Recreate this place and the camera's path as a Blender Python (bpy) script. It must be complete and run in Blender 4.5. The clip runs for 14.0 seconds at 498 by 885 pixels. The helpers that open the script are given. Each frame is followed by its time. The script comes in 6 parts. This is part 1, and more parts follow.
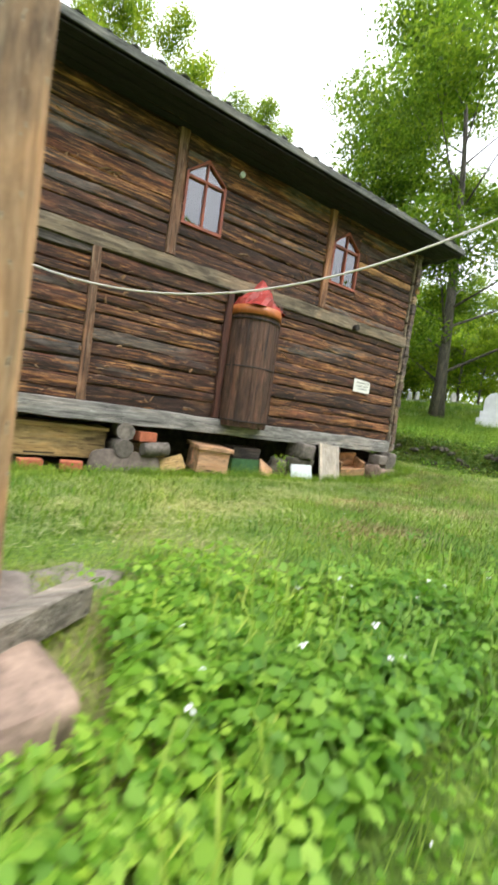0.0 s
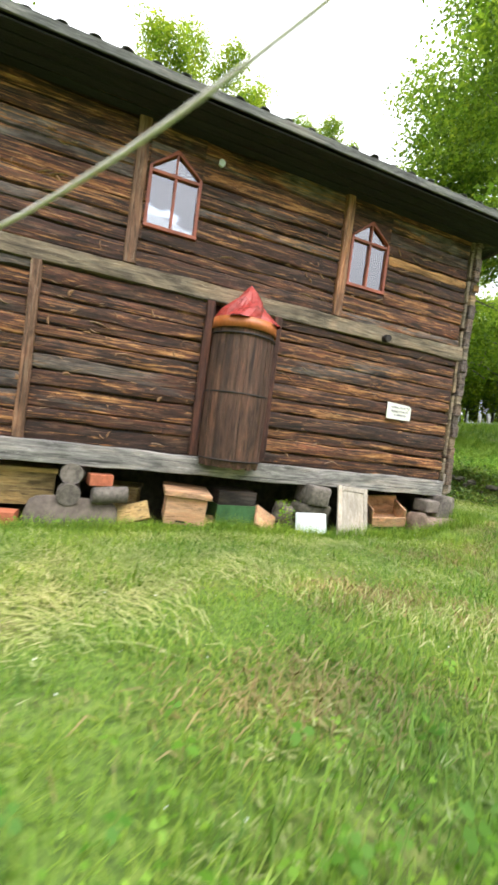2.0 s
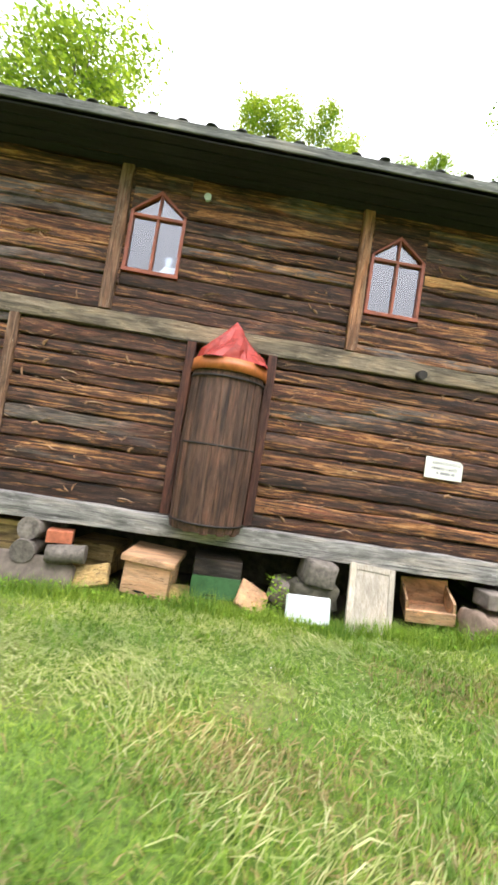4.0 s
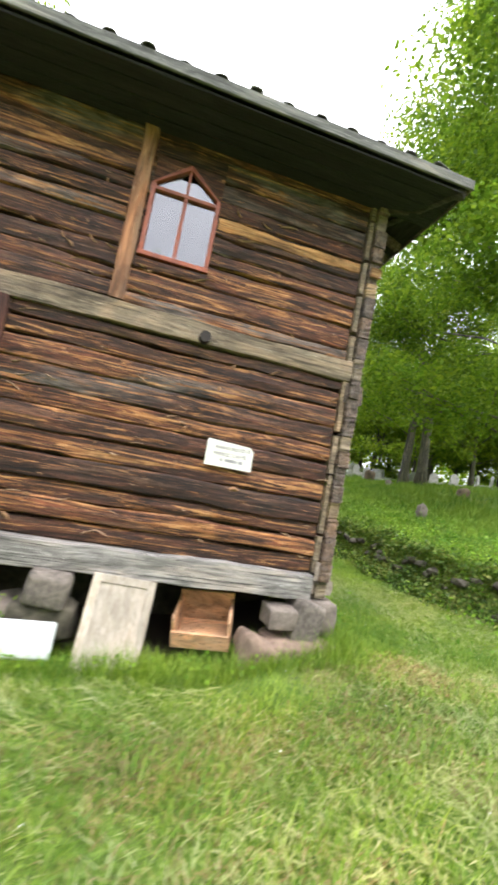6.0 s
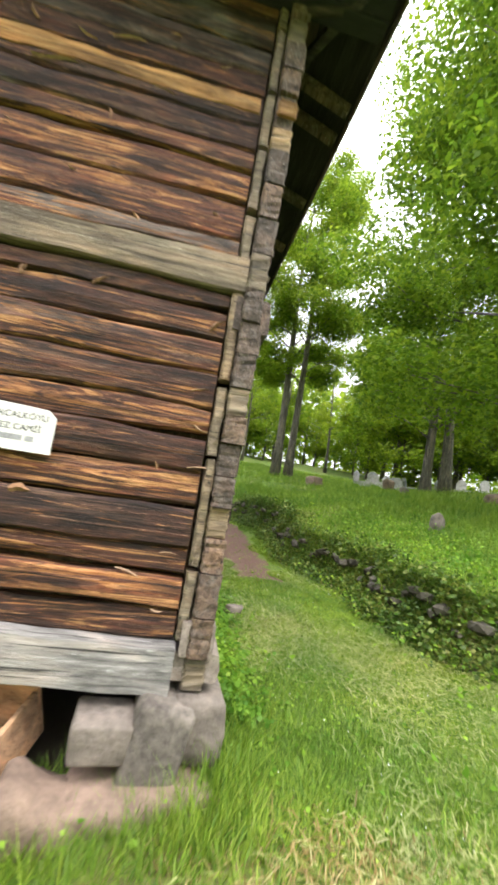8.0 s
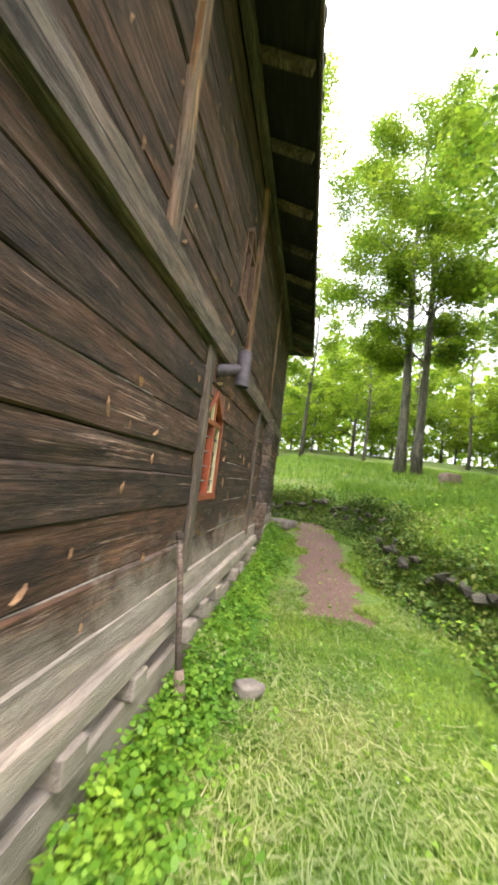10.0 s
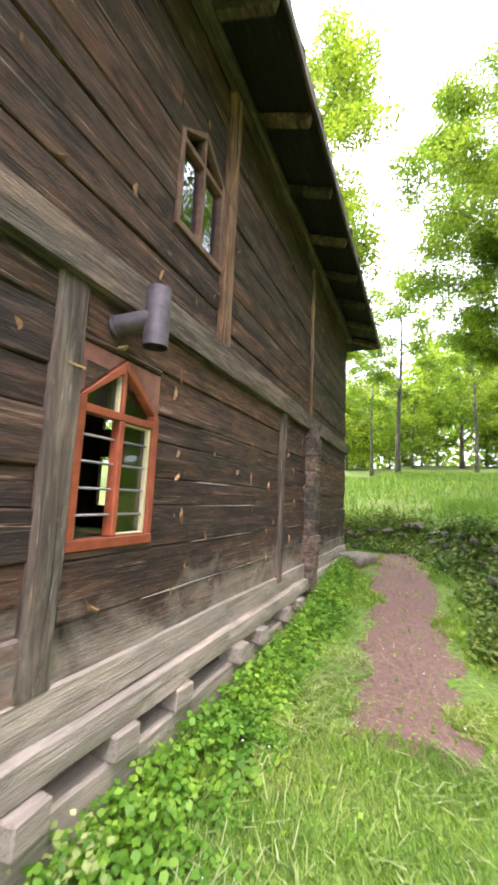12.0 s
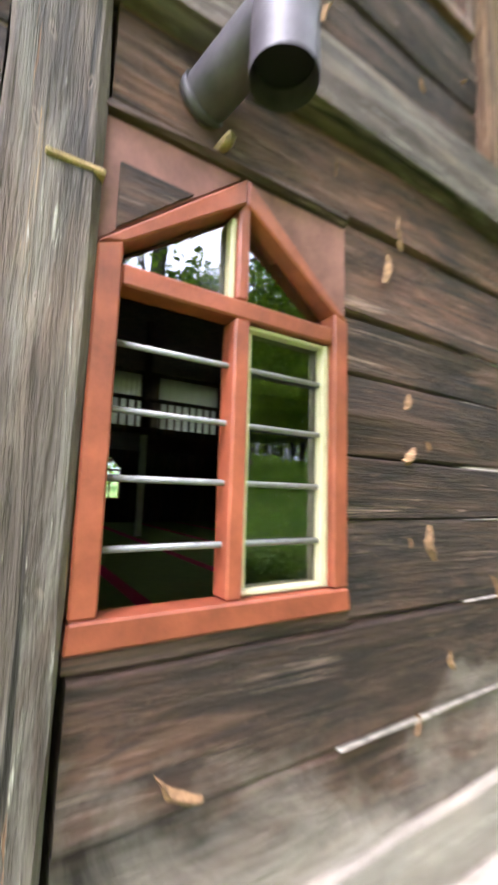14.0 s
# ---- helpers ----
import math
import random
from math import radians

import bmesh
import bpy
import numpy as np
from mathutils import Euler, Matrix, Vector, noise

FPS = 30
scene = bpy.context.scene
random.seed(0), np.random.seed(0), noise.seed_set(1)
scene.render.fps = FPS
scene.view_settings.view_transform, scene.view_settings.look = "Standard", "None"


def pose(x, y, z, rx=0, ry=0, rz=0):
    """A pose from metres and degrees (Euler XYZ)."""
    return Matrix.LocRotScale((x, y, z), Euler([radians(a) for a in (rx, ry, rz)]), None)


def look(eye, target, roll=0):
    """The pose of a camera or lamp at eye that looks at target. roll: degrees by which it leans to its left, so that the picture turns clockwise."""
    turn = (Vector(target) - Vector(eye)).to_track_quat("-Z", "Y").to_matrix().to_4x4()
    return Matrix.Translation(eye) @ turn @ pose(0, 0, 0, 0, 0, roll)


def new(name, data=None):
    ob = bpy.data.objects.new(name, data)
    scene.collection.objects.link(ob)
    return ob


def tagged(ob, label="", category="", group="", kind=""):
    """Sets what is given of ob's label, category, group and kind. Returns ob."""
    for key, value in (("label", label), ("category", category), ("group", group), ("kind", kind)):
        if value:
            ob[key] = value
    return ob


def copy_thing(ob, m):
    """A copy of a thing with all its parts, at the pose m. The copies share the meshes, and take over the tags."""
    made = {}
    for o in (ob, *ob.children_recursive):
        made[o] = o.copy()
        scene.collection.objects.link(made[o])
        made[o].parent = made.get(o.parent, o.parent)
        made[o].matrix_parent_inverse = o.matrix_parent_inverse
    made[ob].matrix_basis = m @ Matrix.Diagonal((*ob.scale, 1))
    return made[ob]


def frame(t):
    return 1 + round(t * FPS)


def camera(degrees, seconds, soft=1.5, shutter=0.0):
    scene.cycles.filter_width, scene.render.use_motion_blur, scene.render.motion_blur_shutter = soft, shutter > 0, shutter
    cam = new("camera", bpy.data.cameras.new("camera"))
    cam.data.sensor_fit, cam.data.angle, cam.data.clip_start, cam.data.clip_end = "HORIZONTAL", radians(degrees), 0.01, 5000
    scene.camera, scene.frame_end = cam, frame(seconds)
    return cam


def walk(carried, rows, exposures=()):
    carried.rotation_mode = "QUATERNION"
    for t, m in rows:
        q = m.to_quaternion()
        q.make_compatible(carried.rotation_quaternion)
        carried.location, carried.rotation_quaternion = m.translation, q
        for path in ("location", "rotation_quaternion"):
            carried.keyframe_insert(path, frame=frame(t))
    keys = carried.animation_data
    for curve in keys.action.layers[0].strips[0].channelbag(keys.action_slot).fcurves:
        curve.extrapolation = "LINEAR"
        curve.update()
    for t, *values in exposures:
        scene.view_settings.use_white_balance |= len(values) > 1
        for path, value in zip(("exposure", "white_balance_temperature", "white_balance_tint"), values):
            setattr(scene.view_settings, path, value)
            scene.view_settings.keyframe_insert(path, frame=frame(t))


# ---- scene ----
cam = camera(62.6, 14.0, 3.0, 0.5)
METRES, EYE, TILT, LEAN, TURN = 14.3, 1.5, 0.0, 0.0, -32.9
ROWS = [
    (0.0, 0.0, 0.0, 0.0, 0.46, -3.35, -7.91),
    (0.5, 0.0225, 0.022, 0.0054, -0.08, -0.8, -8.45),
    (1.0, 0.0487, 0.046, 0.0103, 0.9, -0.77, -8.56),
    (1.5, 0.0693, 0.0738, 0.0161, 10.51, -0.4, -6.77),
    (2.0, 0.089, 0.1072, 0.0231, 12.49, -1.36, -7.3),
    (4.5, 0.198, 0.233, 0.0522, 31.11, 3.48, -9.11),
    (5.0, 0.2174, 0.2641, 0.0538, 28.18, 3.97, -8.46),
    (5.5, 0.2391, 0.2955, 0.0561, 24.76, 4.0, -9.15),
    (6.0, 0.2583, 0.3312, 0.0552, 19.14, 4.93, -10.55),
    (6.5, 0.2769, 0.3696, 0.0557, 16.9, 7.47, -11.22),
    (7.0, 0.2854, 0.4095, 0.0552, 17.28, 9.0, -10.19),
    (7.5, 0.2887, 0.4473, 0.0571, 19.68, 9.04, -9.33),
    (8.0, 0.2948, 0.4909, 0.058, 22.87, 6.57, -8.88),
    (10.5, 0.2708, 0.6959, 0.0561, 45.54, 4.83, -5.8),
    (11.0, 0.2574, 0.7259, 0.0562, 48.79, 6.16, -4.53),
    (11.5, 0.2525, 0.7545, 0.0579, 51.77, 7.47, -3.51),
    (12.0, 0.2486, 0.7845, 0.0595, 55.65, 7.68, -2.65),
    (12.5, 0.2328, 0.8081, 0.0572, 60.51, 6.53, -2.37),
    (13.0, 0.2113, 0.8269, 0.0575, 71.16, 6.55, -2.78),
    (13.5, 0.1851, 0.832, 0.0573, 80.85, 6.89, -2.44),
    (14.0, 0.1627, 0.83, 0.0588, 91.31, 7.06, -1.74),
]
walk(cam, [(t, pose(0, 0, EYE, TILT, LEAN, TURN) @ pose(METRES * x, METRES * y, METRES * z, 90 + pitch, roll, yaw)) for t, x, y, z, yaw, pitch, roll in ROWS], [(0.0, 0.8, 6500, 11), (2.0, 1.05, 6500, 13), (5.0, 1.2, 6450, 15), (8.2, 1.3, 6650, 13), (11.0, 1.9, 6400, 20), (12.5, 2.1, 6150, 23), (14.0, 2.65, 5900, 20)])

# world: bright overcast sky
world = bpy.data.worlds.new("sky")
scene.world = world
world.use_nodes = True
wn, wl = world.node_tree.nodes, world.node_tree.links
sky = wn.new("ShaderNodeTexSky")
sky.sky_type, sky.sun_disc = "NISHITA", False
sky.sun_elevation, sky.sun_rotation = radians(52), radians(150)
sky.air_density, sky.dust_density, sky.ozone_density = 1.0, 3.0, 1.0
veil = wn.new("ShaderNodeMix")
veil.data_type = "RGBA"
veil.inputs[0].default_value = 0.85
veil.inputs[7].default_value = (11.0, 11.3, 11.8, 1)
wl.new(sky.outputs[0], veil.inputs[6])
# an overcast sky is brightest overhead
way = wn.new("ShaderNodeTexCoord")
split = wn.new("ShaderNodeSeparateXYZ")
grade = wn.new("ShaderNodeMapRange")
grade.inputs[1].default_value, grade.inputs[2].default_value, grade.inputs[3].default_value, grade.inputs[4].default_value = 0.0, 1.0, 0.4, 1.6
dome = wn.new("ShaderNodeVectorMath")
dome.operation = "SCALE"
wl.new(way.outputs["Generated"], split.inputs[0]), wl.new(split.outputs[2], grade.inputs[0])
wl.new(veil.outputs[2], dome.inputs[0]), wl.new(grade.outputs[0], dome.inputs["Scale"])
wl.new(dome.outputs[0], wn["Background"].inputs[0])
wn["Background"].inputs[1].default_value = 0.15
sun = new("sun", bpy.data.lights.new("sun", "SUN"))
sun.data.energy, sun.data.angle, sun.data.color = 0.9, radians(14), (1.0, 0.96, 0.9)
sun.matrix_world = look((4.0, -8.0, 17.0), (0, 0, 0))

# ---- materials ----


def mat(name, rough=0.8):
    m = bpy.data.materials.new(name)
    m.use_nodes = True
    n, l = m.node_tree.nodes, m.node_tree.links
    b = n["Principled BSDF"]
    b.inputs["Roughness"].default_value = rough
    return m, n, l, b


def coords(n, l, scale, jitter=True):
    """World position, shifted for each object, scaled along the axes."""
    g = n.new("ShaderNodeNewGeometry")
    v = g.outputs["Position"]
    if jitter:
        o = n.new("ShaderNodeObjectInfo")
        a = n.new("ShaderNodeVectorMath")
        a.operation = "SCALE"
        a.inputs[0].default_value = (7.3, 11.1, 5.7)
        l.new(o.outputs["Random"], a.inputs["Scale"])
        b = n.new("ShaderNodeVectorMath")
        l.new(v, b.inputs[0]), l.new(a.outputs[0], b.inputs[1])
        v = b.outputs[0]
    m = n.new("ShaderNodeVectorMath")
    m.operation = "MULTIPLY"
    m.inputs[1].default_value = scale
    l.new(v, m.inputs[0])
    return m.outputs[0]


def noise_of(n, l, vec, scale=1.0, detail=4.0, rough=0.6, dist=0.0):
    t = n.new("ShaderNodeTexNoise")
    t.inputs["Scale"].default_value, t.inputs["Detail"].default_value = scale, detail
    t.inputs["Roughness"].default_value, t.inputs["Distortion"].default_value = rough, dist
    l.new(vec, t.inputs["Vector"])
    return t.outputs["Fac"]


def ramp(n, l, fac, stops):
    r = n.new("ShaderNodeValToRGB")
    e = r.color_ramp.elements
    while len(e) < len(stops):
        e.new(0.5)
    for k, (p, c) in zip(e, stops):
        k.position, k.color = p, (*c, 1) if len(c) == 3 else c
    l.new(fac, r.inputs[0])
    return r.outputs[0]


def mix(n, l, fac, a, b, mode="MIX"):
    m = n.new("ShaderNodeMix")
    m.data_type, m.blend_type = "RGBA", mode
    for sock, v in ((m.inputs[0], fac), (m.inputs[6], a), (m.inputs[7], b)):
        if isinstance(v, (int, float)):
            sock.default_value = v
        elif isinstance(v, tuple):
            sock.default_value = (*v, 1)
        else:
            l.new(v, sock)
    return m.outputs[2]


def bump(n, l, b, height, strength=0.4, distance=0.01):
    k = n.new("ShaderNodeBump")
    k.inputs["Strength"].default_value, k.inputs["Distance"].default_value = strength, distance
    l.new(height, k.inputs["Height"])
    l.new(k.outputs[0], b.inputs["Normal"])


def grey(v):
    return (v, v, v)


def wood(name, axis, dark, mid, light, glow=0.0, wear=(0.3, 0.27, 0.23), wear_amount=0.3, knots=True, rough=0.75, dust=0.0, deep=1.0, hoar=0.0, lines=0.0):
    """Weathered timber with the grain along an axis; glow: share of fresh golden streaks; dust: pale splashed dirt on
    the lowest courses; hoar: share of silver-grey pieces; lines: light on plank edges, put into the colour as pale
    lines along the grain.
    """
    m, n, l, b = mat(name, rough)

    def stretched(across, along):
        s = [across] * 3
        s[axis] = along
        return coords(n, l, s)

    def calc(op, p, q):
        k = n.new("ShaderNodeMath")
        k.operation = op
        for sock, val in ((k.inputs[0], p), (k.inputs[1], q)):
            if isinstance(val, (int, float)):
                sock.default_value = val
            else:
                l.new(val, sock)
        return k.outputs[0]

    o = n.new("ShaderNodeObjectInfo")
    chance = o.outputs["Random"]
    other = calc("FRACT", calc("MULTIPLY", chance, 17.31), 0.0)
    grain = noise_of(n, l, stretched(24.0, 1.7), 1.0, 7, 0.7, 1.1)
    fine = noise_of(n, l, stretched(85.0, 3.5), 1.0, 4, 0.75, 0.4)
    c = ramp(n, l, grain, [(0.33, dark), (0.5, mid), (0.68, light)])
    # plank to plank tint
    tint = ramp(n, l, chance, [(0.0, grey(0.85)), (1.0, grey(1.1))] if not knots else [(0.0, grey(0.5)), (0.35, (0.95, 0.85, 0.78)), (0.6, (0.66, 0.62, 0.6)), (0.8, (1.35, 1.1, 0.88)), (1.0, (1.0, 0.93, 0.9))])
    c = mix(n, l, 1.0, c, tint, "MULTIPLY")
    # broad stains along and across the piece
    stain = noise_of(n, l, stretched(4.5, 1.3), 1.0, 5, 0.65, 0.9)
    c = mix(n, l, deep, c, ramp(n, l, stain, [(0.32, grey(0.34)), (0.5, grey(0.95)), (0.68, (1.55, 1.4, 1.28))]), "MULTIPLY")
    if hoar:
        silver = ramp(n, l, grain, [(0.3, (0.035, 0.03, 0.028)), (0.5, (0.11, 0.095, 0.085)), (0.7, (0.27, 0.24, 0.215))])
        patchy = noise_of(n, l, stretched(3.0, 0.5), 1.0, 4, 0.6, 0.8)
        c = mix(n, l, ramp(n, l, calc("ADD", patchy, calc("MULTIPLY", calc("SUBTRACT", other, 0.5), 0.5)), [(0.66 - hoar * 0.2, grey(0.0)), (0.78 - hoar * 0.2, grey(0.8))]), c, silver)
    if glow:
        big = noise_of(n, l, stretched(15.0, 0.75), 1.0, 8, 0.68, 2.2)
        big = calc("ADD", big, calc("MULTIPLY", calc("SUBTRACT", chance, 0.5), 0.1))
        f = ramp(n, l, big, [(0.62 - glow * 0.17, grey(0.0)), (0.66 - glow * 0.17, grey(0.85))])
        gold = ramp(n, l, grain, [(0.3, (0.09, 0.03, 0.009)), (0.48, (0.3, 0.12, 0.035)), (0.66, (0.6, 0.33, 0.13))])
        c = mix(n, l, f, c, gold)
    worn = noise_of(n, l, stretched(13.0, 1.2), 1.0, 8, 0.75, 0.5)
    c = mix(n, l, ramp(n, l, worn, [(0.52, grey(0.0)), (0.68, grey(wear_amount))]), c, wear)
    # bleached splinters and dark cracks
    c = mix(n, l, ramp(n, l, fine, [(0.63, grey(0.0)), (0.70, grey(min(0.9, wear_amount * 1.6)))]), c, tuple(min(0.8, k * 1.7) for k in wear))
    crack = noise_of(n, l, stretched(48.0, 0.7), 1.0, 3, 0.6, 0.5)
    c = mix(n, l, ramp(n, l, crack, [(0.33, grey(0.95 * deep)), (0.39, grey(0.0))]), c, tuple(k * 0.3 for k in dark))
    if lines:
        # thin pale lines in place of lit upper edges
        split = noise_of(n, l, stretched(26.0, 0.4), 1.0, 3, 0.55, 0.9)
        here = noise_of(n, l, stretched(2.0, 1.1), 1.0, 4, 0.6, 0.3)
        thin = ramp(n, l, split, [(0.0, grey(0.0)), (0.60, grey(0.0)), (0.615, grey(lines)), (0.63, grey(0.0))])
        c = mix(n, l, mix(n, l, 1.0, thin, ramp(n, l, here, [(0.42, grey(0.0)), (0.6, grey(1.0))]), "MULTIPLY"), c, tuple(min(0.6, k * 1.9) for k in wear))
        lump = noise_of(n, l, stretched(9.0, 2.6), 1.0, 6, 0.7, 1.2)
        c = mix(n, l, 1.0, c, ramp(n, l, lump, [(0.36, grey(0.45)), (0.5, grey(1.0)), (0.66, grey(1.45))]), "MULTIPLY")
    if knots:
        warp = n.new("ShaderNodeTexNoise")
        warp.inputs["Scale"].default_value = 9.0
        g = coords(n, l, (1, 1, 1))
        l.new(g, warp.inputs["Vector"])
        k = n.new("ShaderNodeTexVoronoi")
        mv = n.new("ShaderNodeVectorMath")
        mv.operation = "MULTIPLY_ADD"
        mv.inputs[1].default_value = (0.35, 0.35, 0.35)
        l.new(warp.outputs["Color"], mv.inputs[0]), l.new(stretched(5.0, 1.9), mv.inputs[2])
        l.new(mv.outputs[0], k.inputs["Vector"])
        c = mix(n, l, ramp(n, l, k.outputs["Distance"], [(0.05, grey(0.6)), (0.16, grey(0.0))]), c, tuple(min(0.5, q * 2.2) for q in mid))
        c = mix(n, l, ramp(n, l, k.outputs["Distance"], [(0.04, grey(0.95)), (0.1, grey(0.0))]), c, (0.02, 0.011, 0.008))
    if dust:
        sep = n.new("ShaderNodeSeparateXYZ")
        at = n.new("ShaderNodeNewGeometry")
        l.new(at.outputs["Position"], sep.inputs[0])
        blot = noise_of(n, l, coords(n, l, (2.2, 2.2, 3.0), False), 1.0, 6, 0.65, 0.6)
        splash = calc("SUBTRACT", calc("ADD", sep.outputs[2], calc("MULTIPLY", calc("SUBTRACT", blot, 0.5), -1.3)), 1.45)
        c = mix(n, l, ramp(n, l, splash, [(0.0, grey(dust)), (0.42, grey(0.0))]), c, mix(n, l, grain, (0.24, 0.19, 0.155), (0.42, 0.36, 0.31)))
    l.new(c, b.inputs["Base Color"])
    h = mix(n, l, 0.5, grain, fine)
    bump(n, l, b, h, 0.9, 0.02)
    return m


def plain(name, col, rough=0.7, var=0.25, scale=12.0, bmp=0.2, metal=0.0, jitter=True, dist=0.006):
    m, n, l, b = mat(name, rough)
    v = coords(n, l, (1, 1, 1), jitter)
    a = noise_of(n, l, v, scale, 6, 0.65)
    d = noise_of(n, l, v, scale * 0.17, 3, 0.6)
    lo, hi = tuple(k * (1 - var) for k in col), tuple(min(1, k * (1 + var)) for k in col)
    c = ramp(n, l, a, [(0.3, lo), (0.7, hi)])
    c = mix(n, l, 1.0, c, ramp(n, l, d, [(0.3, grey(1 - var)), (0.65, grey(1.0))]), "MULTIPLY")
    l.new(c, b.inputs["Base Color"])
    b.inputs["Metallic"].default_value = metal
    bump(n, l, b, a, bmp, dist)
    return m


FRONT = wood("dark_front_log", 0, (0.008, 0.0033, 0.0024), (0.05, 0.019, 0.011), (0.18, 0.072, 0.034), glow=0.44, wear=(0.27, 0.15, 0.09), wear_amount=0.4, hoar=0.06, lines=0.5)
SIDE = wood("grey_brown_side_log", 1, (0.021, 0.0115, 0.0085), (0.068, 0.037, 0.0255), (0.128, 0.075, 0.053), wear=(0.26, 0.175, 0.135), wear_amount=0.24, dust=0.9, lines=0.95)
GOLD = wood("split_golden_wood", 0, (0.2, 0.085, 0.025), (0.4, 0.2, 0.065), (0.6, 0.36, 0.15), wear=(0.5, 0.34, 0.17), wear_amount=0.3, knots=False)
CHINK = plain("pale_lime_chinking", (0.36, 0.31, 0.26), 0.9, 0.5, 25, 0.3)
PALECHIP = plain("glint_pale_splinter", (0.42, 0.28, 0.17), 0.8, 0.4, 30, 0.4)
CHIP = plain("torn_orange_wood_fibre", (0.33, 0.18, 0.09), 0.8, 0.55, 40, 0.5)
GREYBEAM = wood("silver_grey_beam", 0, (0.1, 0.095, 0.09), (0.25, 0.24, 0.225), (0.42, 0.4, 0.38), wear=(0.5, 0.49, 0.46), wear_amount=0.5, knots=False)
MIDBEAM = wood("grey_olive_beam", 0, (0.085, 0.07, 0.05), (0.23, 0.195, 0.14), (0.4, 0.35, 0.255), wear=(0.4, 0.36, 0.27), wear_amount=0.4)
SIDEBEAM = wood("grey_side_beam", 1, (0.04, 0.03, 0.024), (0.12, 0.094, 0.077), (0.24, 0.195, 0.165), wear=(0.34, 0.3, 0.27), wear_amount=0.45)
PALE = wood("pale_dusty_sill", 1, (0.22, 0.18, 0.15), (0.31, 0.26, 0.22), (0.39, 0.335, 0.285), wear=(0.43, 0.38, 0.33), wear_amount=0.35, knots=False, deep=0.5)
POST = wood("brown_post", 2, (0.08, 0.04, 0.024), (0.24, 0.13, 0.075), (0.42, 0.27, 0.17), wear=(0.4, 0.32, 0.24), wear_amount=0.35)
POSTGREY = wood("grey_brown_post", 2, (0.05, 0.034, 0.026), (0.18, 0.13, 0.105), (0.36, 0.285, 0.235), glow=0.22, wear=(0.42, 0.38, 0.33), wear_amount=0.4)
REDPOST = wood("reddish_door_post", 2, (0.035, 0.013, 0.009), (0.10, 0.036, 0.024), (0.19, 0.08, 0.05), wear=(0.25, 0.15, 0.11), wear_amount=0.2)
STAVE = wood("dark_stave", 2, (0.03, 0.014, 0.009), (0.09, 0.043, 0.027), (0.17, 0.09, 0.058), wear=(0.2, 0.15, 0.12), wear_amount=0.2, knots=False)
FRAME = plain("orange_red_painted_frame", (0.34, 0.085, 0.042), 0.45, 0.35, 11, 0.25)
FRAME_OLD = plain("worn_brown_red_frame", (0.21, 0.105, 0.075), 0.6, 0.45, 11, 0.3)
PINK = plain("faded_red_paint", (0.27, 0.115, 0.09), 0.75, 0.35, 9, 0.3)
PUTTY = plain("yellow_cream_putty", (0.6, 0.53, 0.33), 0.6, 0.15, 20, 0.15)
IRON = plain("grey_iron_bar", (0.3, 0.29, 0.3), 0.5, 0.25, 40, 0.2, 0.4)
HOOP = plain("dark_iron_hoop", (0.03, 0.024, 0.022), 0.6, 0.4, 40, 0.3, 0.3)
PIPE = plain("violet_grey_stovepipe", (0.105, 0.085, 0.105), 0.55, 0.4, 14, 0.3, 0.1)
# flat black that stands for the darkness inside openings
HOLLOW_BLACK = plain("black_hollow", (0.006, 0.006, 0.007), 0.9)
# board tone lowered so that it carries part of the overhang's shade
SOFFIT = wood("shade_toned_soffit", 1, (0.007, 0.0065, 0.0075), (0.018, 0.0165, 0.018), (0.04, 0.037, 0.039), wear=(0.11, 0.1, 0.1), wear_amount=0.3)
# near black: the shade below the front eaves is put into this colour
SOFFIT_F = wood("shade_black_soffit", 0, (0.004, 0.004, 0.005), (0.01, 0.0095, 0.011), (0.02, 0.019, 0.021), wear=(0.05, 0.047, 0.05), wear_amount=0.2, knots=False)
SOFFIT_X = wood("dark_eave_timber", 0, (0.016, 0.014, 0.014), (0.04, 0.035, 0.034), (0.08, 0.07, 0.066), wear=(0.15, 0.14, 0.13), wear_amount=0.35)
FASCIA = wood("grey_green_fascia", 0, (0.04, 0.043, 0.036), (0.12, 0.127, 0.112), (0.23, 0.235, 0.21), wear=(0.27, 0.28, 0.25), wear_amount=0.4, knots=False)
TILE = plain("mossy_grey_roof_tile", (0.12, 0.125, 0.1), 0.9, 0.5, 14, 0.5, dist=0.015)
STONE = plain("grey_field_stone", (0.23, 0.195, 0.165), 0.9, 0.45, 9, 0.8, dist=0.03)
STONE_RED = plain("reddish_stone", (0.26, 0.185, 0.14), 0.9, 0.4, 9, 0.8, dist=0.03)
SANDSTONE = plain("pale_pink_sandstone", (0.34, 0.24, 0.18), 0.9, 0.4, 14, 0.6, dist=0.02)
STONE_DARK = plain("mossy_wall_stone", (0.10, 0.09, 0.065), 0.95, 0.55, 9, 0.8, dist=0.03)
CONCRETE = plain("grey_brown_slab", (0.16, 0.13, 0.105), 0.9, 0.35, 12, 0.5)
BRICK = plain("orange_red_brick", (0.48, 0.15, 0.075), 0.85, 0.25, 25, 0.4)
HIVE = wood("tan_painted_hive_wood", 0, (0.48, 0.26, 0.13), (0.58, 0.34, 0.19), (0.66, 0.42, 0.25), wear=(0.6, 0.45, 0.3), wear_amount=0.25, knots=False)
YELLOWBOX = wood("yellow_brown_hive_wood", 0, (0.2, 0.13, 0.05), (0.36, 0.25, 0.1), (0.5, 0.37, 0.17), wear=(0.45, 0.37, 0.22), wear_amount=0.25, knots=False)
GREENBOX = plain("green_painted_wood", (0.06, 0.17, 0.06), 0.6, 0.25, 15, 0.2)
